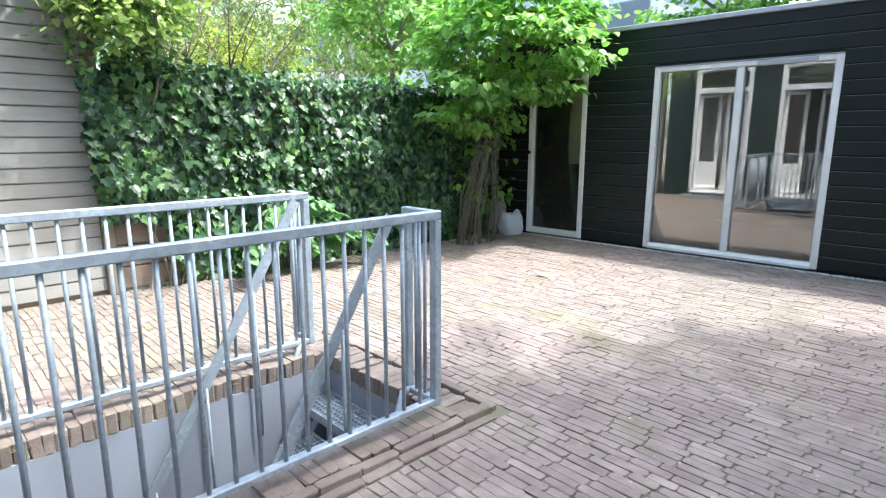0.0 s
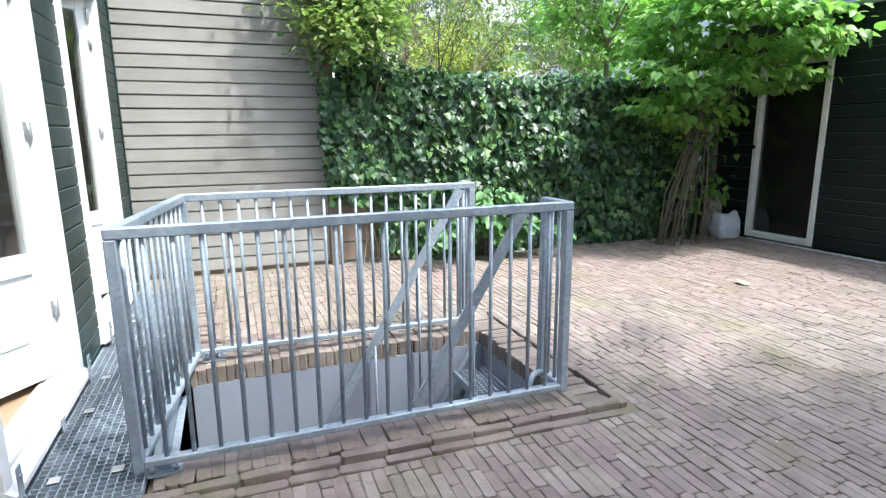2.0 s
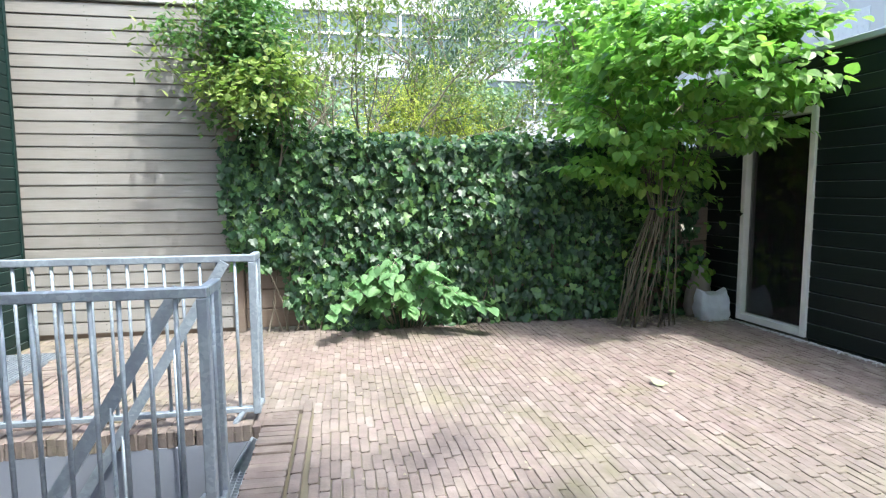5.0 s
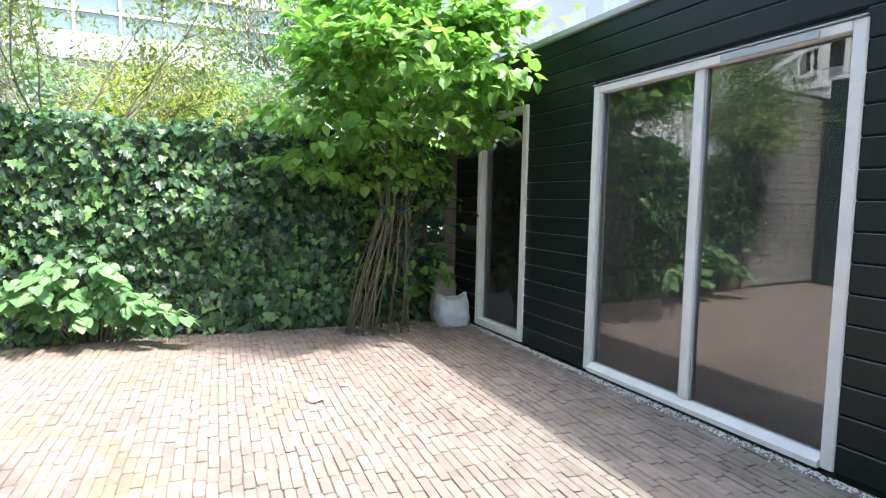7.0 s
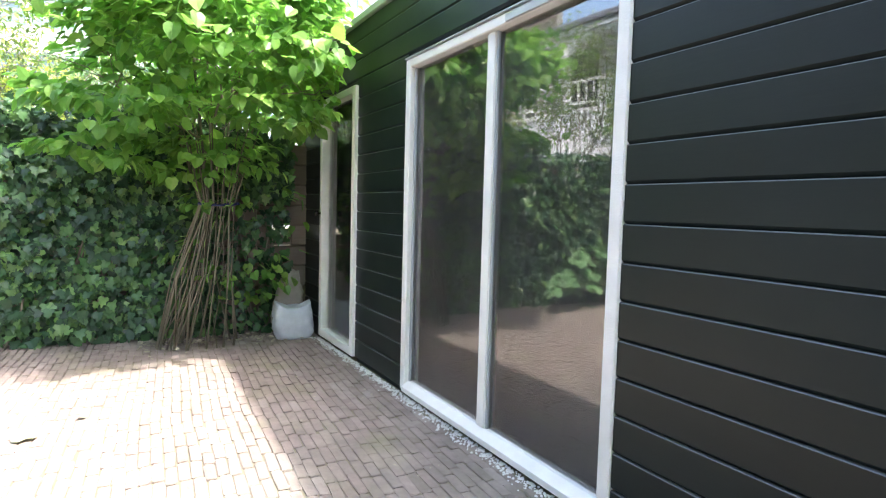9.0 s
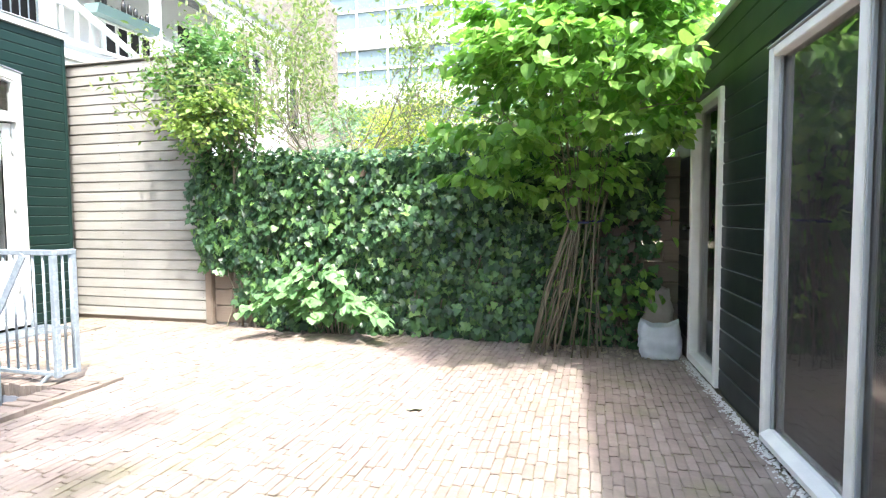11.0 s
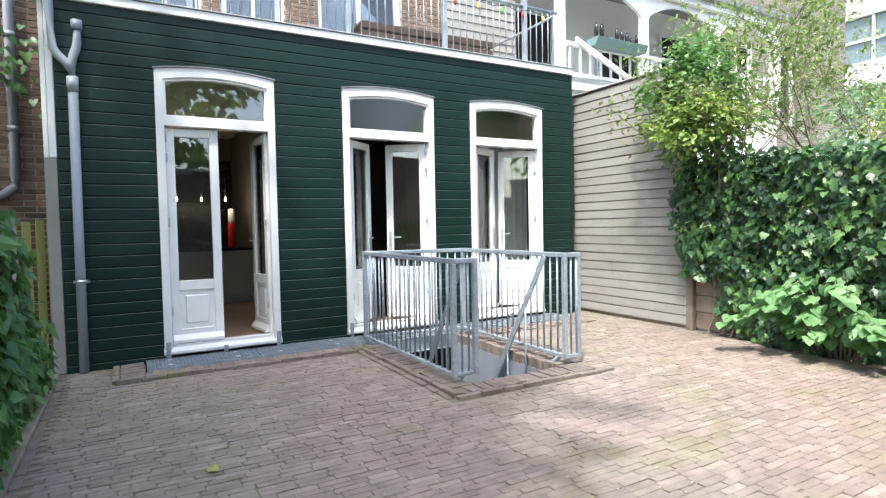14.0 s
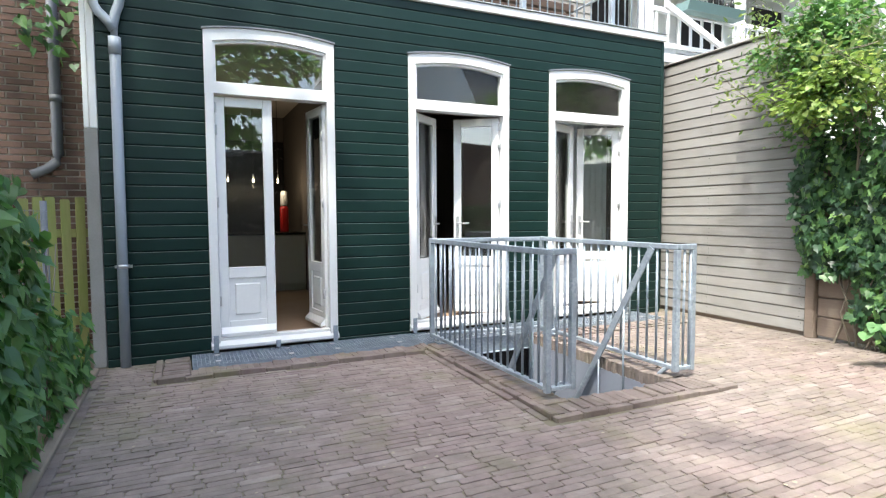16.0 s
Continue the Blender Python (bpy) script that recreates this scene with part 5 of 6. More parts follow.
def bench():
    b = thing("terrace_bench", "dark brown slatted wooden bench on the terrace", "bench")
    wood = board_material("dark_bench_wood", (0.05, 0.03, 0.02), (0.09, 0.055, 0.035), 0.6, 0)
    z = FACADE_TOP + 0.06
    for i in range(4):
        box_part("seat_slat", wood, b, -3.0, -1.0, 0.55 + i * 0.12, 0.65 + i * 0.12, z + 0.40, z + 0.44, 0.005)
    for i in range(3):
        box_part("side_slat", wood, b, -3.0, -1.0, 0.50, 0.53, z + 0.10 + i * 0.12, z + 0.19 + i * 0.12, 0.005)
    for x in (-2.95, -2.0, -1.05):
        for y in (0.56, 0.95):
            box_part("leg", wood, b, x - 0.03, x + 0.03, y - 0.02, y + 0.02, z + 0.002, z + 0.398, 0.004)


bench()


def string_lights():
    s = thing("string_lights", "coloured lantern string hung along the balcony rail", "lights")
    cols = [("red", (0.6, 0.05, 0.04)), ("yellow", (0.6, 0.5, 0.08)), ("green", (0.15, 0.4, 0.08))]
    mats = [plain(f"lantern_{n}", c, 0.3) for n, c in cols]
    tube_part("cord", BLACKTOP, s, [(-2.1 + 0.2 * i, 0.03, 4.28 - 0.05 * math.sin(i * 1.3) ** 2) for i in range(10)], 0.004, 5)
    for i in range(5):
        x = -1.9 + i * 0.36
        bm = bmesh.new()
        add_tube(bm, [(x, 0.03, 4.24), (x, 0.03, 4.22), (x, 0.03, 4.18), (x, 0.03, 4.15)], [0.008, 0.019, 0.021, 0.012], 10)
        part("lantern", bm, mats[i % 3], s, f"{cols[i % 3][0]} glass lantern")


string_lights()

# ---- neighbours ----
brick_facade("wall_neighbour", REDBRICK, -12.0, -6.34, 0.97, 0.0, 8.0, [], "red-brown brick rear wall of the neighbouring house")


def veranda():
    v = thing("veranda", "white timber veranda of the neighbouring house", "veranda", kind="structure")
    x0, x1, y = 0.55, 6.9, 1.0
    box_part("base_wall", WHITE, v, x0, x1, y, y + 0.15, 0.0, 3.55, 0)
    box_part("deck", WHITE, v, x0, x1, y - 0.06, y + 1.9, 3.55, 3.68, 0.01)
    box_part("back_wall", WHITE, v, x0, x1, y + 1.8, y + 2.0, 3.68, 6.2, 0)
    for x in (0.72, 2.72, 4.80, 6.80):
        box_part("post", WHITE, v, x - 0.07, x + 0.07, y - 0.04, y + 0.10, 3.68, 5.45, 0.008)
    posts = (0.72, 2.72, 4.80, 6.80)
    for a, b in zip(posts, posts[1:]):
        bm = bmesh.new()
        top = arch(a + 0.07, b - 0.07, 5.05, 0.32, 16)
        add_prism(bm, [(a + 0.07, 5.45), *top, (b - 0.07, 5.45)], "y", y, y + 0.06)
        part("arch_board", bm, WHITE, v)
        box_part("hand_rail", WHITE, v, a + 0.07, b - 0.07, y - 0.01, y + 0.06, 4.30, 4.37, 0.005)
        box_part("low_rail", WHITE, v, a + 0.07, b - 0.07, y, y + 0.05, 3.80, 3.86, 0.005)
        k = a + 0.2
        while k < b - 0.1:
            box_part("baluster", WHITE, v, k - 0.02, k + 0.02, y + 0.01, y + 0.04, 3.86, 4.30, 0)
            k += 0.24
    box_part("fascia", WHITE, v, x0 - 0.1, x1 + 0.1, y - 0.10, y + 0.0, 5.45, 5.66, 0.01)
    box_part("gutter", LEAD, v, x0 - 0.1, x1 + 0.1, y - 0.20, y - 0.10, 5.58, 5.70, 0.02)
    bm = bmesh.new()
    add_prism(bm, [(y - 0.15, 5.67), (y + 2.0, 6.2), (y + 2.0, 6.28), (y - 0.15, 5.74)], "x", x0 - 0.1, x1 + 0.1)
    part("roof", bm, LEAD, v)
    for a, b, c, d in ((1.1, 2.0, 4.3, 5.5), (3.3, 4.5, 4.45, 5.3), (5.3, 6.3, 3.7, 5.6)):
        # window filled near-black, the dimness of the room painted in
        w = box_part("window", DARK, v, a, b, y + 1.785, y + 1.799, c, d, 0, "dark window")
        bm = bmesh.new()
        add_ring(bm, [(a - 0.06, c - 0.06), (b + 0.06, c - 0.06), (b + 0.06, d + 0.06), (a - 0.06, d + 0.06)], [(a, c), (b, c), (b, d), (a, d)], y + 1.74, y + 1.80)
        part("frame", bm, WHITE, w)
    # stair rail that slopes down from the deck
    bm = bmesh.new()
    add_prism(bm, [(0.75, 4.32), (2.6, 3.55), (2.6, 3.47), (0.75, 4.22)], "y", y - 0.35, y - 0.30)
    part("sloping_rail", bm, WHITE, v, "white sloping stair rail")


veranda()


def planter():
    p = thing("planter_box", "teal plastic planter box hung on the veranda rail", "planter")
    teal = plain("teal_plastic", (0.16, 0.25, 0.245), 0.5)
    bm = bmesh.new()
    add_prism(bm, [(0.74, 4.29), (0.92, 4.29), (0.97, 4.42), (0.69, 4.42)], "x", 1.25, 2.45)
    part("trough", bm, teal, p)
    r2 = random.Random(2)
    for i in range(9):
        x, h = 1.35 + i * 0.12, r2.uniform(0.06, 0.28)
        bm = bmesh.new()
        add_tube(bm, [(x, 0.83, 4.42), (x, 0.83, 4.42 + h * 0.7), (x, 0.83, 4.42 + h)], [0.035, 0.035, 0.015], 8)
        part("flower_pot", bm, BLACKTOP, p, "small dark pot")


planter()


PALE_CLADDING = plain("pale_cladding", (0.50, 0.52, 0.53), 0.6, vary=0.06)


def office():
    o = thing("office_building", "white office building with ribbon windows beyond the gardens", "building", at=(25, -5, 0))
    pane = plain("office_pane", (0.15, 0.20, 0.205), 0.25, vary=0.15)
    bm = bmesh.new()
    add_box(bm, 0.3, 12, -16, 13.92, 0, 18)
    part("body", bm, plain("office_body", (0.5, 0.5, 0.5), 0.8), o)
    for s in range(5):
        z = 1.5 + s * 3.3
        bm = bmesh.new()
        add_box(bm, 0.0, 0.3, -16, 13.92, z - 1.5 + 0.9, z + 0.6, 0.02)
        part("spandrel", bm, PALE_CLADDING, o)
        for k in range(16):
            y = -16 + k * 1.87
            bm = bmesh.new()
            add_box(bm, 0.18, 0.28, y + 0.06, y + 1.81, z + 0.62, z + 2.68)
            pn = part("window", bm, pane, o)
            bm = bmesh.new()
            add_box(bm, 0.06, 0.18, y - 0.05, y + 0.05, z + 0.6, z + 2.7)
            add_box(bm, 0.08, 0.18, y + 0.06, y + 1.81, z + 1.55, z + 1.67)
            part("window_frame", bm, WHITE, pn)
    bm = bmesh.new()
    add_box(bm, -0.1, 12, -16.1, 14.0, 18, 18.5)
    part("roof_edge", bm, WHITE, o)


office()
# a brown house between the veranda and the office
brick_facade("wall_far_house", PALEBRICK, 7.2, 14.0, 3.0, 0.0, 9.0, [(8.0, 9.2, 4.0, 6.0), (10.0, 11.2, 4.0, 6.0)], "brown brick rear wall of a house farther along")
sash("window_5", 8.0, 9.2, 3.05, 4.0, 6.0, "white framed window of the far house", 1)
sash("window_6", 10.0, 11.2, 3.05, 4.0, 6.0, "white framed window of the far house", 1)
box_thing("neighbour_shed", plain("pale_shed_paint", (0.62, 0.62, 0.58), 0.7), 3.0, 6.5, -3.4, -0.6, 0.0, 2.25, 0.02, label="low pale garden shed behind the fence", category="shed")
FAR_PANE = plain("far_pane", (0.58, 0.62, 0.64), 0.3)
far_white = thing("white_building", "white apartment block far behind the shed", "building", at=(12, -24, 0))
box_part("wall", PALE_CLADDING, far_white, -10, 14, -6, 2.0, 0, 13, 0)
for k in range(7):
    for s in range(3):
        w = box_part("window", FAR_PANE, far_white, -9 + k * 3.2, -7.2 + k * 3.2, 2.0, 2.05, 3.2 + s * 3.2, 4.9 + s * 3.2, 0)
box_thing("grey_extension", plain("grey_cladding", (0.22, 0.25, 0.29), 0.6), 0.4, 4.2, -14.5, -11.8, 0.0, 4.1, 0.02, label="grey clad extension behind the shed", category="building")

# unseen plain brick walls, added to close the gardens and block low sky
box_thing("wall_garden_west", REDBRICK, -15.3, -15.0, -15.3, 0.9, 0.0, 4.2, label="unseen brown brick wall added beyond the vine to block low sky", category="wall", kind="structure")
box_thing("wall_garden_south", REDBRICK, -15.0, 0.3, -15.3, -15.0, 0.0, 2.6, label="unseen brown brick wall added behind the shed to block low sky", category="wall", kind="structure")

# ---- inside the house ----
def kitchen():
    for i in range(3):
        c = thing("kitchen_cabinet", "white kitchen base cabinet under a black worktop", "cabinet", "kitchen cabinets")
        x0 = -5.75 + i * 0.62
        box_part("body", CABINET, c, x0, x0 + 0.61, 3.32, 3.9, 0.22, 0.98, 0.003)
        box_part("door", CABINET, c, x0 + 0.006, x0 + 0.604, 3.30, 3.318, 0.24, 0.97, 0.004)
        box_part("plinth", CABINET, c, x0, x0 + 0.61, 3.38, 3.9, 0.121, 0.219, 0.002)
    box_thing("worktop", BLACKTOP, -5.76, -3.90, 3.28, 3.92, 0.985, 1.02, 0.004, label="black stone kitchen worktop", category="worktop")
    box_thing("splashback", BLACKTOP, -5.9, -3.92, 5.14, 5.19, 0.9, 2.6, 0.004, label="dark wall panel behind the kitchen", category="panel")
    box_thing("tall_cabinet", CABINET, -6.0, -5.55, 2.2, 2.8, 0.121, 2.4, 0.006, label="tall white kitchen cabinet", category="cabinet")
    t = thing("tap", "slim steel kitchen tap on the worktop", "tap", at=(-5.0, 3.7, 1.02))
    tube_part("spout", BOLT, t, [(0, 0, 0), (0, 0, 0.22), (0, -0.04, 0.27), (0, -0.12, 0.25)], 0.012, 8)
    bulb = Mat("bulb_glow")
    bulb.bsdf.inputs["Emission Color"].default_value = (1.0, 0.78, 0.45, 1)
    bulb.bsdf.inputs["Emission Strength"].default_value = 6.0
    for i in range(4):
        p = thing("pendant_lamp", "small lit pendant bulb over the kitchen worktop", "lamp", "pendants over the worktop", at=(-5.35 + i * 0.36, 3.5, 0))
        tube_part("cord", BLACKTOP, p, [(0, 0, 3.05), (0, 0, 1.90)], 0.004, 6)
        tube_part("holder", BOLT, p, [(0, 0, 1.90), (0, 0, 1.83)], [0.010, 0.014], 10)
        glow = bpy.data.lights.new("bulb_light", "POINT")
        glow.energy, glow.color, glow.shadow_soft_size = 0.5, (1.0, 0.80, 0.55), 0.03
        lit = new("bulb_light", glow)
        lit.parent = p
        lit.location = (0, -0.05, 1.74)
        tube_part("bulb", bulb.m, p, [(0, 0, 1.83), (0, 0, 1.815), (0, 0, 1.79), (0, 0, 1.775)], [0.007, 0.011, 0.011, 0.005], 10)
    v = thing("red_canister", "tall red canister with a white top on the worktop", "canister", at=(-4.17, 3.6, 1.02))
    tube_part("body", plain("red_enamel", (0.55, 0.02, 0.02), 0.35), v, [(0, 0, 0), (0, 0, 0.02), (0, 0, 0.36), (0, 0, 0.40)], [0.06, 0.065, 0.065, 0.05], 16)
    tube_part("lid", WHITE, v, [(0, 0, 0.40), (0, 0, 0.42), (0, 0, 0.62), (0, 0, 0.64)], [0.05, 0.055, 0.055, 0.03], 16)


kitchen()


def curtain(x0, x1, y):
    c = thing("net_curtain", "white net curtain hanging inside the french doors", "curtain")
    bm = bmesh.new()
    n = 60
    cols = []
    for i in range(n + 1):
        x = x0 + (x1 - x0) * i / n
        yy = y + 0.025 * math.sin(i * 0.9) + 0.012 * math.sin(i * 2.3)
        cols.append([bm.verts.new((x, yy + o, z)) for o in (0.0, 0.004) for z in (0.15, 2.6)])
    for a, b in zip(cols, cols[1:]):
        for f in ((a[0], b[0], b[1], a[1]), (a[3], b[3], b[2], a[2]), (a[1], b[1], b[3], a[3]), (a[2], b[2], b[0], a[0])):
            bm.faces.new(f).smooth = True
    part("cloth", bm, NET, c)
    tube_part("curtain_rail", BOLT, c, [(x0 - 0.05, y, 2.62), (x1 + 0.05, y, 2.62)], 0.012, 8)


curtain(-1.25, -0.35, 0.62)
curtain(-2.0, -1.62, 0.62)

# ---- loose things in the yard ----
def sack_mesh(parent, name, material, rx, ry, h, taper, crumple, peak, lean, seed):
    """A filled sack: a rounded box that narrows upwards, crumpled at two scales."""
    bm, rings, n, m = bmesh.new(), [], 44, 18
    for k in range(m + 1):
        f = k / m
        ring = []
        for i in range(n):
            a = 2 * math.pi * i / n
            c, s = math.cos(a), math.sin(a)
            fat = 1 + 0.16 * math.sin(f * 2.7) - taper * f * f
            cx, cy = math.copysign(abs(c) ** 0.55, c) * rx * fat * (1 - 0.45 * f ** 3), math.copysign(abs(s) ** 0.55, s) * ry * fat
            p = Vector((cx * 11 + seed, cy * 11, f * h * 11))
            d = (noise.noise(p) * 0.6 + abs(noise.noise(p * 2.6)) * 0.5) * crumple * min(1, f * 5 + 0.2)
            top = peak * abs(s) ** 3 * f ** 4 + 0.3 * crumple * math.sin(a * 5 + seed) * f ** 5
            ring.append(bm.verts.new((cx + c * d + lean[0] * f * f, cy + s * d + lean[1] * f * f, h * f + top)))
        rings.append(ring)
    for a, c in zip(rings, rings[1:]):
        for i in range(n):
            bm.faces.new((a[i], a[(i + 1) % n], c[(i + 1) % n], c[i])).smooth = True
    bm.faces.new(rings[0][::-1])
    mid = bm.verts.new((lean[0], lean[1], h * 0.97))
    for i in range(n):
        bm.faces.new((rings[-1][i], rings[-1][(i + 1) % n], mid))
    part(name, bm, material, parent)


def sand_bag():
    b = thing("rubble_bag", "white woven plastic bag filled with rubble", "bag", at=(-0.22, -6.87, 0.0))
    sack_mesh(b, "woven_bag", plain("woven_plastic", (0.56, 0.58, 0.62), 0.55, vary=0.2, scale=14, bump=0.5), 0.115, 0.155, 0.29, 0.06, 0.035, 0.05, (0.0, 0.0), 2.0)
    s = thing("paper_sack", "crumpled beige paper sack standing behind the rubble bag", "sack", at=(0.02, -6.86, 0.0))
    sack_mesh(s, "paper", plain("kraft_paper", (0.36, 0.325, 0.275), 0.85, vary=0.25, scale=10, bump=0.5), 0.075, 0.13, 0.60, 0.55, 0.04, -0.05, (0.02, -0.05), 7.0)


sand_bag()


def gravel():
    V, F = [], []
    r2 = random.Random(6)
    for _ in range(2600):
        x, y = r2.uniform(-6.3, 0.1), SHED_Y + 0.012 + abs(r2.gauss(0, 0.034))
        s, n = r2.uniform(0.004, 0.0105), len(V)
        z = s * 0.5 - 0.001
        for dx, dy, dz in ((1, 0, 0), (0, 1, 0), (-1, 0, 0), (0, -1, 0), (0, 0, 0.7), (0, 0, -0.7)):
            V.append((x + dx * s * r2.uniform(0.7, 1.2), y + dy * s * r2.uniform(0.7, 1.2), z + dz * s))
        for a, b in ((0, 1), (1, 2), (2, 3), (3, 0)):
            F += [(n + a, n + b, n + 4), (n + b, n + a, n + 5)]
    me = bpy.data.meshes.new("gravel_strip")
    me.from_pydata(V, [], F)
    me.materials.append(GRAVEL)
    tagged(new("gravel_strip", me), "white gravel strip along the foot of the shed", "gravel", kind="stuff").matrix_basis = SHED_TURN


gravel()


def fallen_leaf(x, y, s, turn, label, material):
    me = leaves_mesh("fallen_leaf", [((0, 0, 0.024), (math.cos(turn), math.sin(turn), 0), (0, 0, -1), s)], "broad")
    me.materials.append(material)
    tagged(new("fallen_leaf", me), label, "leaf").matrix_basis = Matrix.Translation((x, y, 0.0))


DRY = plain("dry_leaf", (0.36, 0.42, 0.24), 0.7)
fallen_leaf(-2.11, -5.18, 0.13, 0.4, "pale green fallen leaf on the brick paving", DRY)
fallen_leaf(-1.84, -5.41, 0.06, 2.0, "small pale fallen leaf on the brick paving", DRY)


fallen_leaf(-5.34, -3.08, 0.075, 1.2, "yellow-green fallen leaf on the brick paving", plain("yellowed_leaf", (0.26, 0.28, 0.07), 0.7))


def litter():
    """Scraps of dry leaf and blossom strewn over the bricks."""
    r2 = random.Random(33)
    items = []
    for _ in range(420):
        x, y = r2.uniform(-6.1, 0.0), r2.uniform(-7.1, -0.9)
        if PIT[0] - 0.3 < x < PIT[1] + 0.3 and y > PIT[2] - 0.3:
            continue
        t = r2.uniform(0, 6.28)
        items.append(((x, y, 0.016), (math.cos(t), math.sin(t), 0.1), (r2.gauss(0, 0.2), r2.gauss(0, 0.2), 1), r2.uniform(0.008, 0.022)))
    for _ in range(260):
        x, y = -0.05 - abs(r2.gauss(0, 0.16)), r2.uniform(-7.0, -5.6)
        t = r2.uniform(0, 6.28)
        items.append(((x, y, 0.02), (math.cos(t), math.sin(t), 0.2), (r2.gauss(0, 0.4), r2.gauss(0, 0.4), 1), r2.uniform(0.02, 0.05)))
    me = leaves_mesh("leaf_litter", items, "broad")
    me.materials.append(plain("litter", (0.34, 0.30, 0.22), 0.8, vary=0.5, scale=20))
    tagged(new("leaf_litter", me), "scraps of dry leaf and blossom strewn on the bricks", "litter", kind="stuff")


litter()

# ---- paving, brick by brick ----
BL, BW, GAP = 0.199, 0.0505, 0.0026


def brick_mesh(depth, material=None):
    """A worn brick: clipped corners in plan and a rounded top edge."""
    bm = bmesh.new()
    h, w, c = BL / 2, BW / 2, 0.009
    plan = [(-h + c, -w), (h - c, -w), (h, -w + c), (h, w - c), (h - c, w), (-h + c, w), (-h, w - c), (-h, -w + c)]
    rings = [[bm.verts.new((x * (1 - i / h), y * (1 - i / w), z)) for x, y in plan] for i, z in ((0.0, -depth), (0.0, -0.005), (0.0012, -0.0015), (0.0040, 0.0))]
    for a, b in zip(rings, rings[1:]):
        for k in range(8):
            bm.faces.new((a[k], a[(k + 1) % 8], b[(k + 1) % 8], b[k]))
    bm.faces.new(rings[-1])
    me = bpy.data.meshes.new("brick")
    bm.to_mesh(me)
    bm.free()
    me.materials.append(material or PAVING)
    return me


def worn(me, seed):
    r = random.Random(seed)
    out = me.copy()
    for v in out.vertices:
        v.co += Vector((r.uniform(-0.004, 0.004), r.uniform(-0.0025, 0.0025), r.uniform(-0.002, 0.001)))
    return out


BRICK = brick_mesh(0.05)
BRICKS = [worn(BRICK, i) for i in range(8)]
TALL_BRICKS = [worn(brick_mesh(0.10, KERBBRICK), i + 20) for i in range(8)]
paving = thing("paving", "worn red-brown clay brick paving laid in running bond", "paving", kind="structure")
BORDER = [(PIT[0] - 0.332, PIT[1] + 0.282, PIT[2] - 0.29, -0.44), (WELL[0] - 0.285, WELL[1] + 0.12, WELL[2] - 0.275, 0.0)]
NEAR = (-5.6, -3.75, -2.30, -0.82)


def lay_bricks():
    V, F = [], []
    quad = [tuple(p.vertices) for p in BRICK.polygons]
    base = np.array([v.co for v in BRICK.vertices])
    row, y, singles = 0, SHED_Y - 0.20, 0
    r2, r2_np = random.Random(12), np.random.default_rng(12)
    while y < -0.05:
        x = LEFT_X + 0.15 - (BL / 2 if row % 2 else 0) + r2.uniform(-0.02, 0.02)
        while x < PLANK_X + 0.05:
            length = BL * (r2.uniform(0.86, 1.0) if r2.random() < 0.8 else r2.uniform(0.62, 0.86))
            cx, cy = x + length / 2, y + 0.042 * noise.noise((x * 0.9, y * 0.45, 3.0)) + 0.010 * noise.noise((x * 4, y * 3, 0))
            x += length + GAP + r2.uniform(-0.003, 0.004)
            a, b = cx - length / 2, cx + length / 2
            for q in BORDER:
                if q[2] - 0.022 < cy < q[3] + 0.022:
                    if q[0] < a and b < q[1]:
                        b = a
                    elif a < q[0] < b:
                        b = q[0]
                    elif a < q[1] < b:
                        a = q[1]
            if b - a < 0.035 or cy < SHED_Y + 0.03 + SHED_SLOPE * (cx + 2.06):
                continue
            cut, cx = (b - a) / BL, (a + b) / 2
            z = 0.0045 * noise.noise((cx * 0.9, cy * 0.9, 7)) + r2.uniform(-0.0026, 0.0022)
            turn, tilt = r2.gauss(0, 0.016), r2.gauss(0, 0.016)
            if NEAR[0] < cx < NEAR[1] and NEAR[2] < cy < NEAR[3] and singles < 290:
                ob = new("brick", BRICKS[singles % 8])
                ob.parent = paving
                ob.matrix_basis = Matrix.LocRotScale((cx, cy, z), Euler((tilt, 0, turn)), (cut, 1, 1))
                singles += 1
                continue
            n, c, s = len(V), math.cos(turn), math.sin(turn)
            wear = r2.uniform(0.97, 1.0)
            shape = base + r2_np.uniform(-1, 1, base.shape) * np.array([0.0035, 0.0026, 0.0010])
            for px, py, pz in shape:
                V.append((cx + (px * c * cut - py * s) * wear, cy + (px * s + py * c) * wear, z + pz + tilt * py))
            F += [tuple(n + i for i in q) for q in quad]
        y += BW + GAP
        row += 1
    me = bpy.data.meshes.new("bricks")
    me.from_pydata(V, [], F)
    me.materials.append(PAVING)
    ob = new("bricks", me)
    ob.parent = paving
    tagged(ob, kind="stuff")


lay_bricks()

border = thing("paving_border", "raised brick border round the pit and the gratings", "kerb", kind="structure")
r5 = random.Random(17)


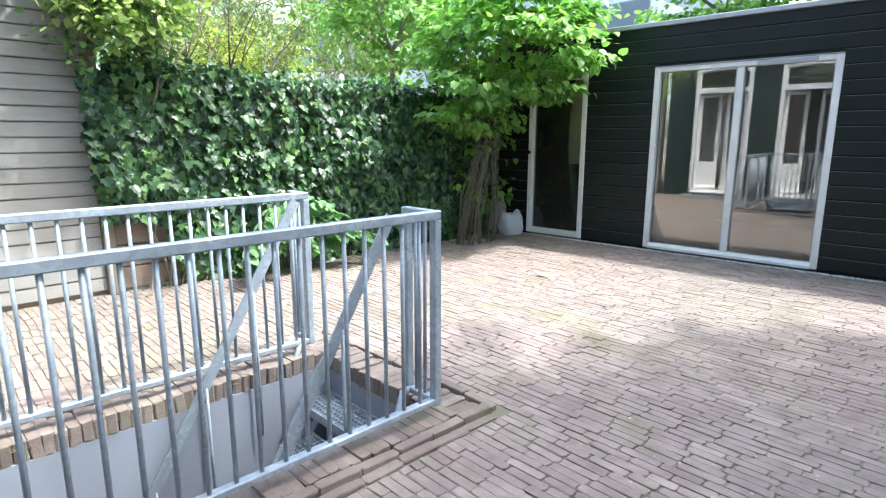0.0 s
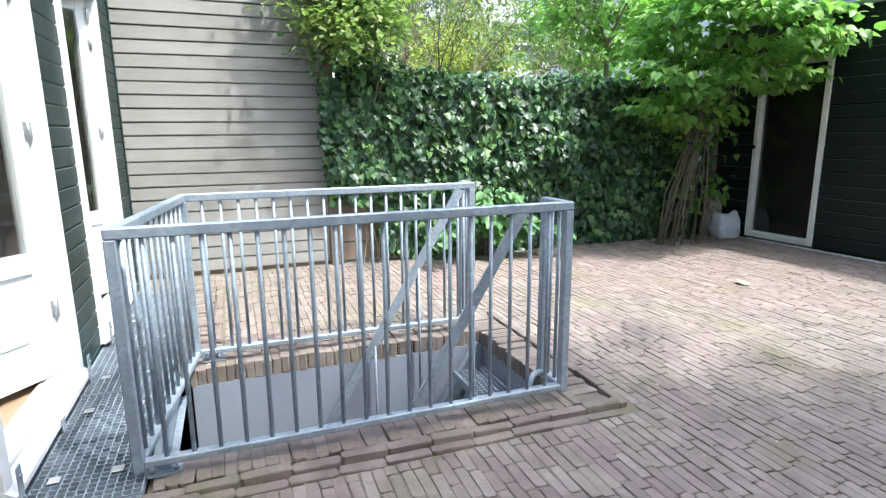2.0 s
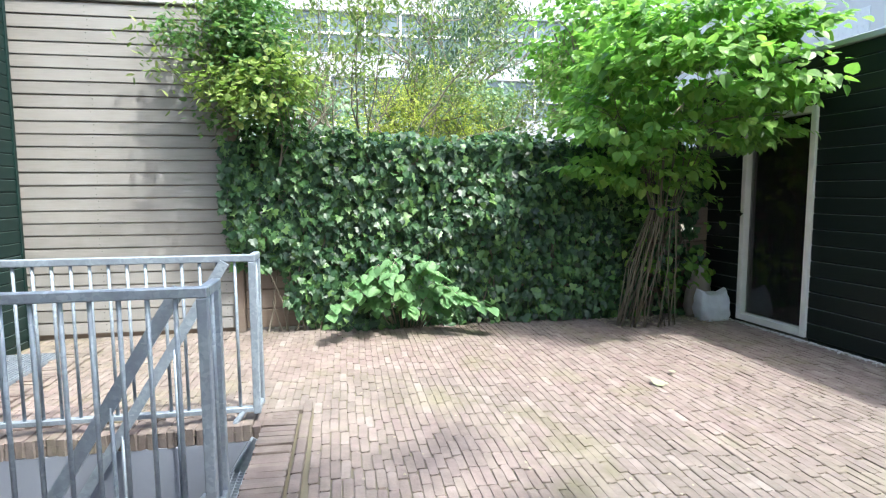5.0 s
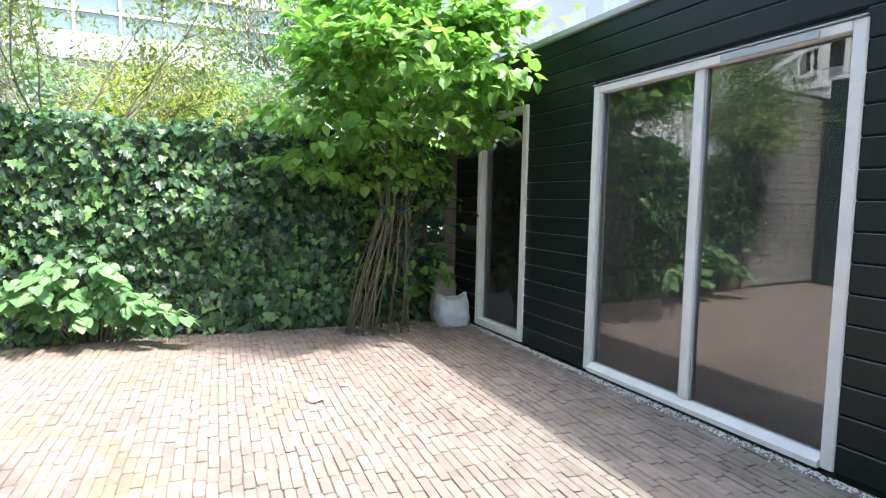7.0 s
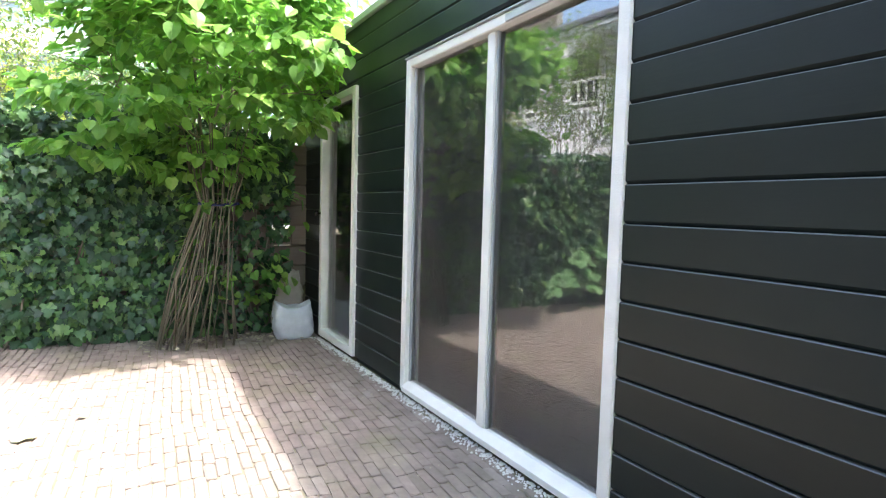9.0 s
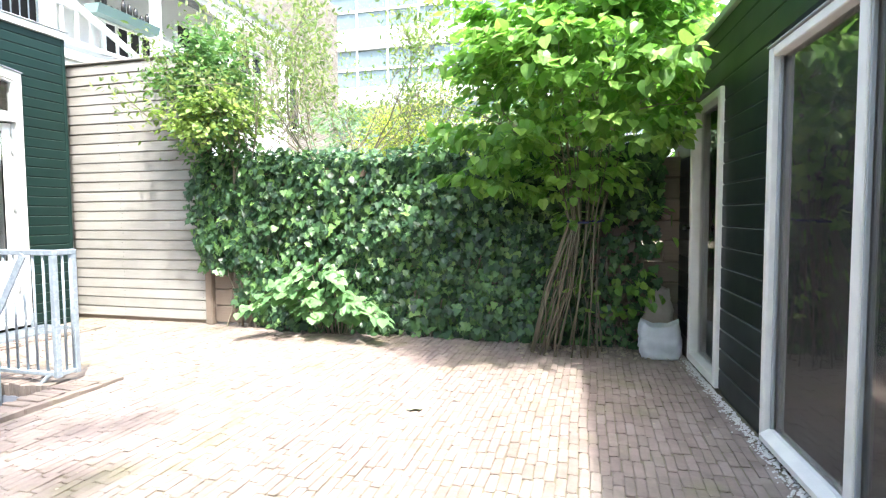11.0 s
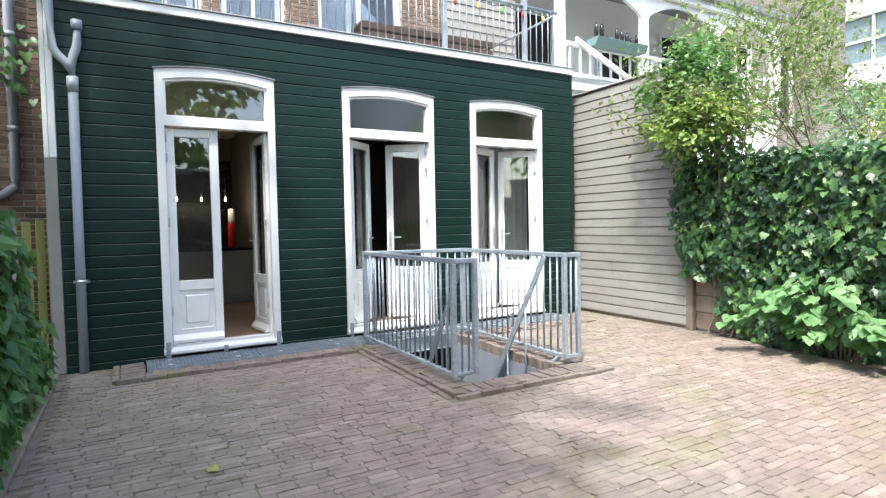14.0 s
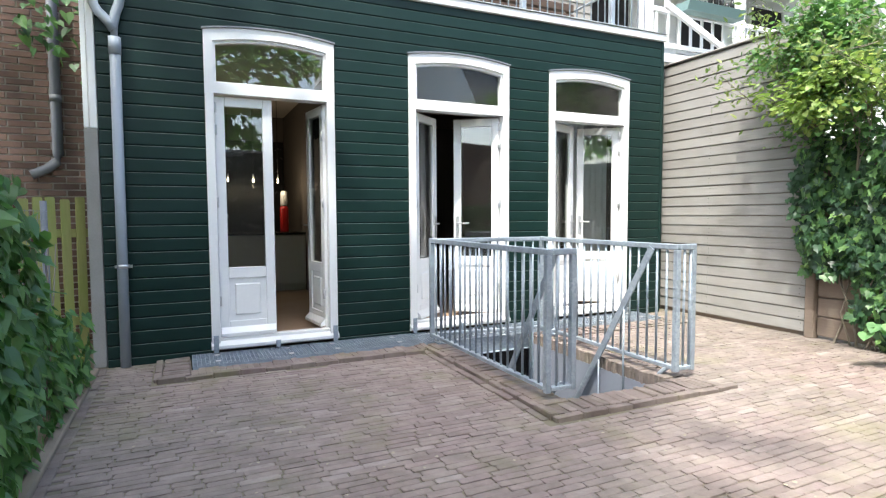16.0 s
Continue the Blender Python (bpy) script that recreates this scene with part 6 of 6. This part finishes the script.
def border_brick(x, y, z, turn=0.0, roll=0.0, mesh=TALL_BRICKS):
    ob = new("brick", mesh[r5.randrange(8)])
    ob.parent = border
    ob.matrix_basis = Matrix.LocRotScale((x, y, z + r5.uniform(-0.009, 0.006)), Euler((roll + r5.gauss(0, 0.04), r5.gauss(0, 0.02), turn + r5.gauss(0, 0.03))), (1.0, 1.06, 1.0))


step = BW + GAP
Q = math.pi / 2
k = PIT[2] - 0.02
while k < WELL[2] - 0.03:
    border_brick(PIT[0] - 0.098, k, 0.030, mesh=TALL_BRICKS)
    border_brick(PIT[1] + 0.098, k, 0.030, mesh=TALL_BRICKS)
    k += step
k = PIT[0] - 0.18
while k < PIT[1] + 0.2:
    border_brick(k, PIT[2] - 0.10, 0.026, Q, mesh=TALL_BRICKS)
    k += step
k = PIT[2] - 0.22
while k < WELL[2] - 0.05:
    border_brick(PIT[0] - 0.24, k + 0.1, 0.034, Q)
    border_brick(PIT[0] - 0.295, k + 0.12, 0.008, Q)
    border_brick(PIT[1] + 0.245, k + 0.1, 0.028, Q)
    k += BL + GAP
k = PIT[0] - 0.26
while k < PIT[1] + 0.25:
    border_brick(k + 0.1, PIT[2] - 0.25, 0.028)
    k += BL + GAP
k = WELL[0] + 0.02
while k < PIT[0] - 0.22:
    border_brick(k, WELL[2] - 0.10, 0.022, Q)
    k += step
k = PIT[1] + 0.25
while k < WELL[1] + 0.1:
    border_brick(k, WELL[2] - 0.10, 0.016, Q)
    k += step
k = WELL[0] - 0.25
while k < PIT[0] - 0.35:
    border_brick(k + 0.1, WELL[2] - 0.235, 0.032)
    k += BL + GAP
k = PIT[1] + 0.28
while k < WELL[1] + 0.05:
    border_brick(k + 0.1, WELL[2] - 0.235, 0.010)
    k += BL + GAP
k = WELL[2] - 0.1
while k < -0.02:
    border_brick(WELL[0] - 0.11, k, 0.02)
    k += step
k = WELL[2] - 0.2
while k < -0.12:
    border_brick(WELL[0] - 0.245, k + 0.1, 0.030, Q)
    k += BL + GAP
k = SHED_Y - 0.15
while k < -0.2:
    border_brick(LEFT_X + 0.075, k + 0.1, 0.006, Q)
    k += BL + GAP
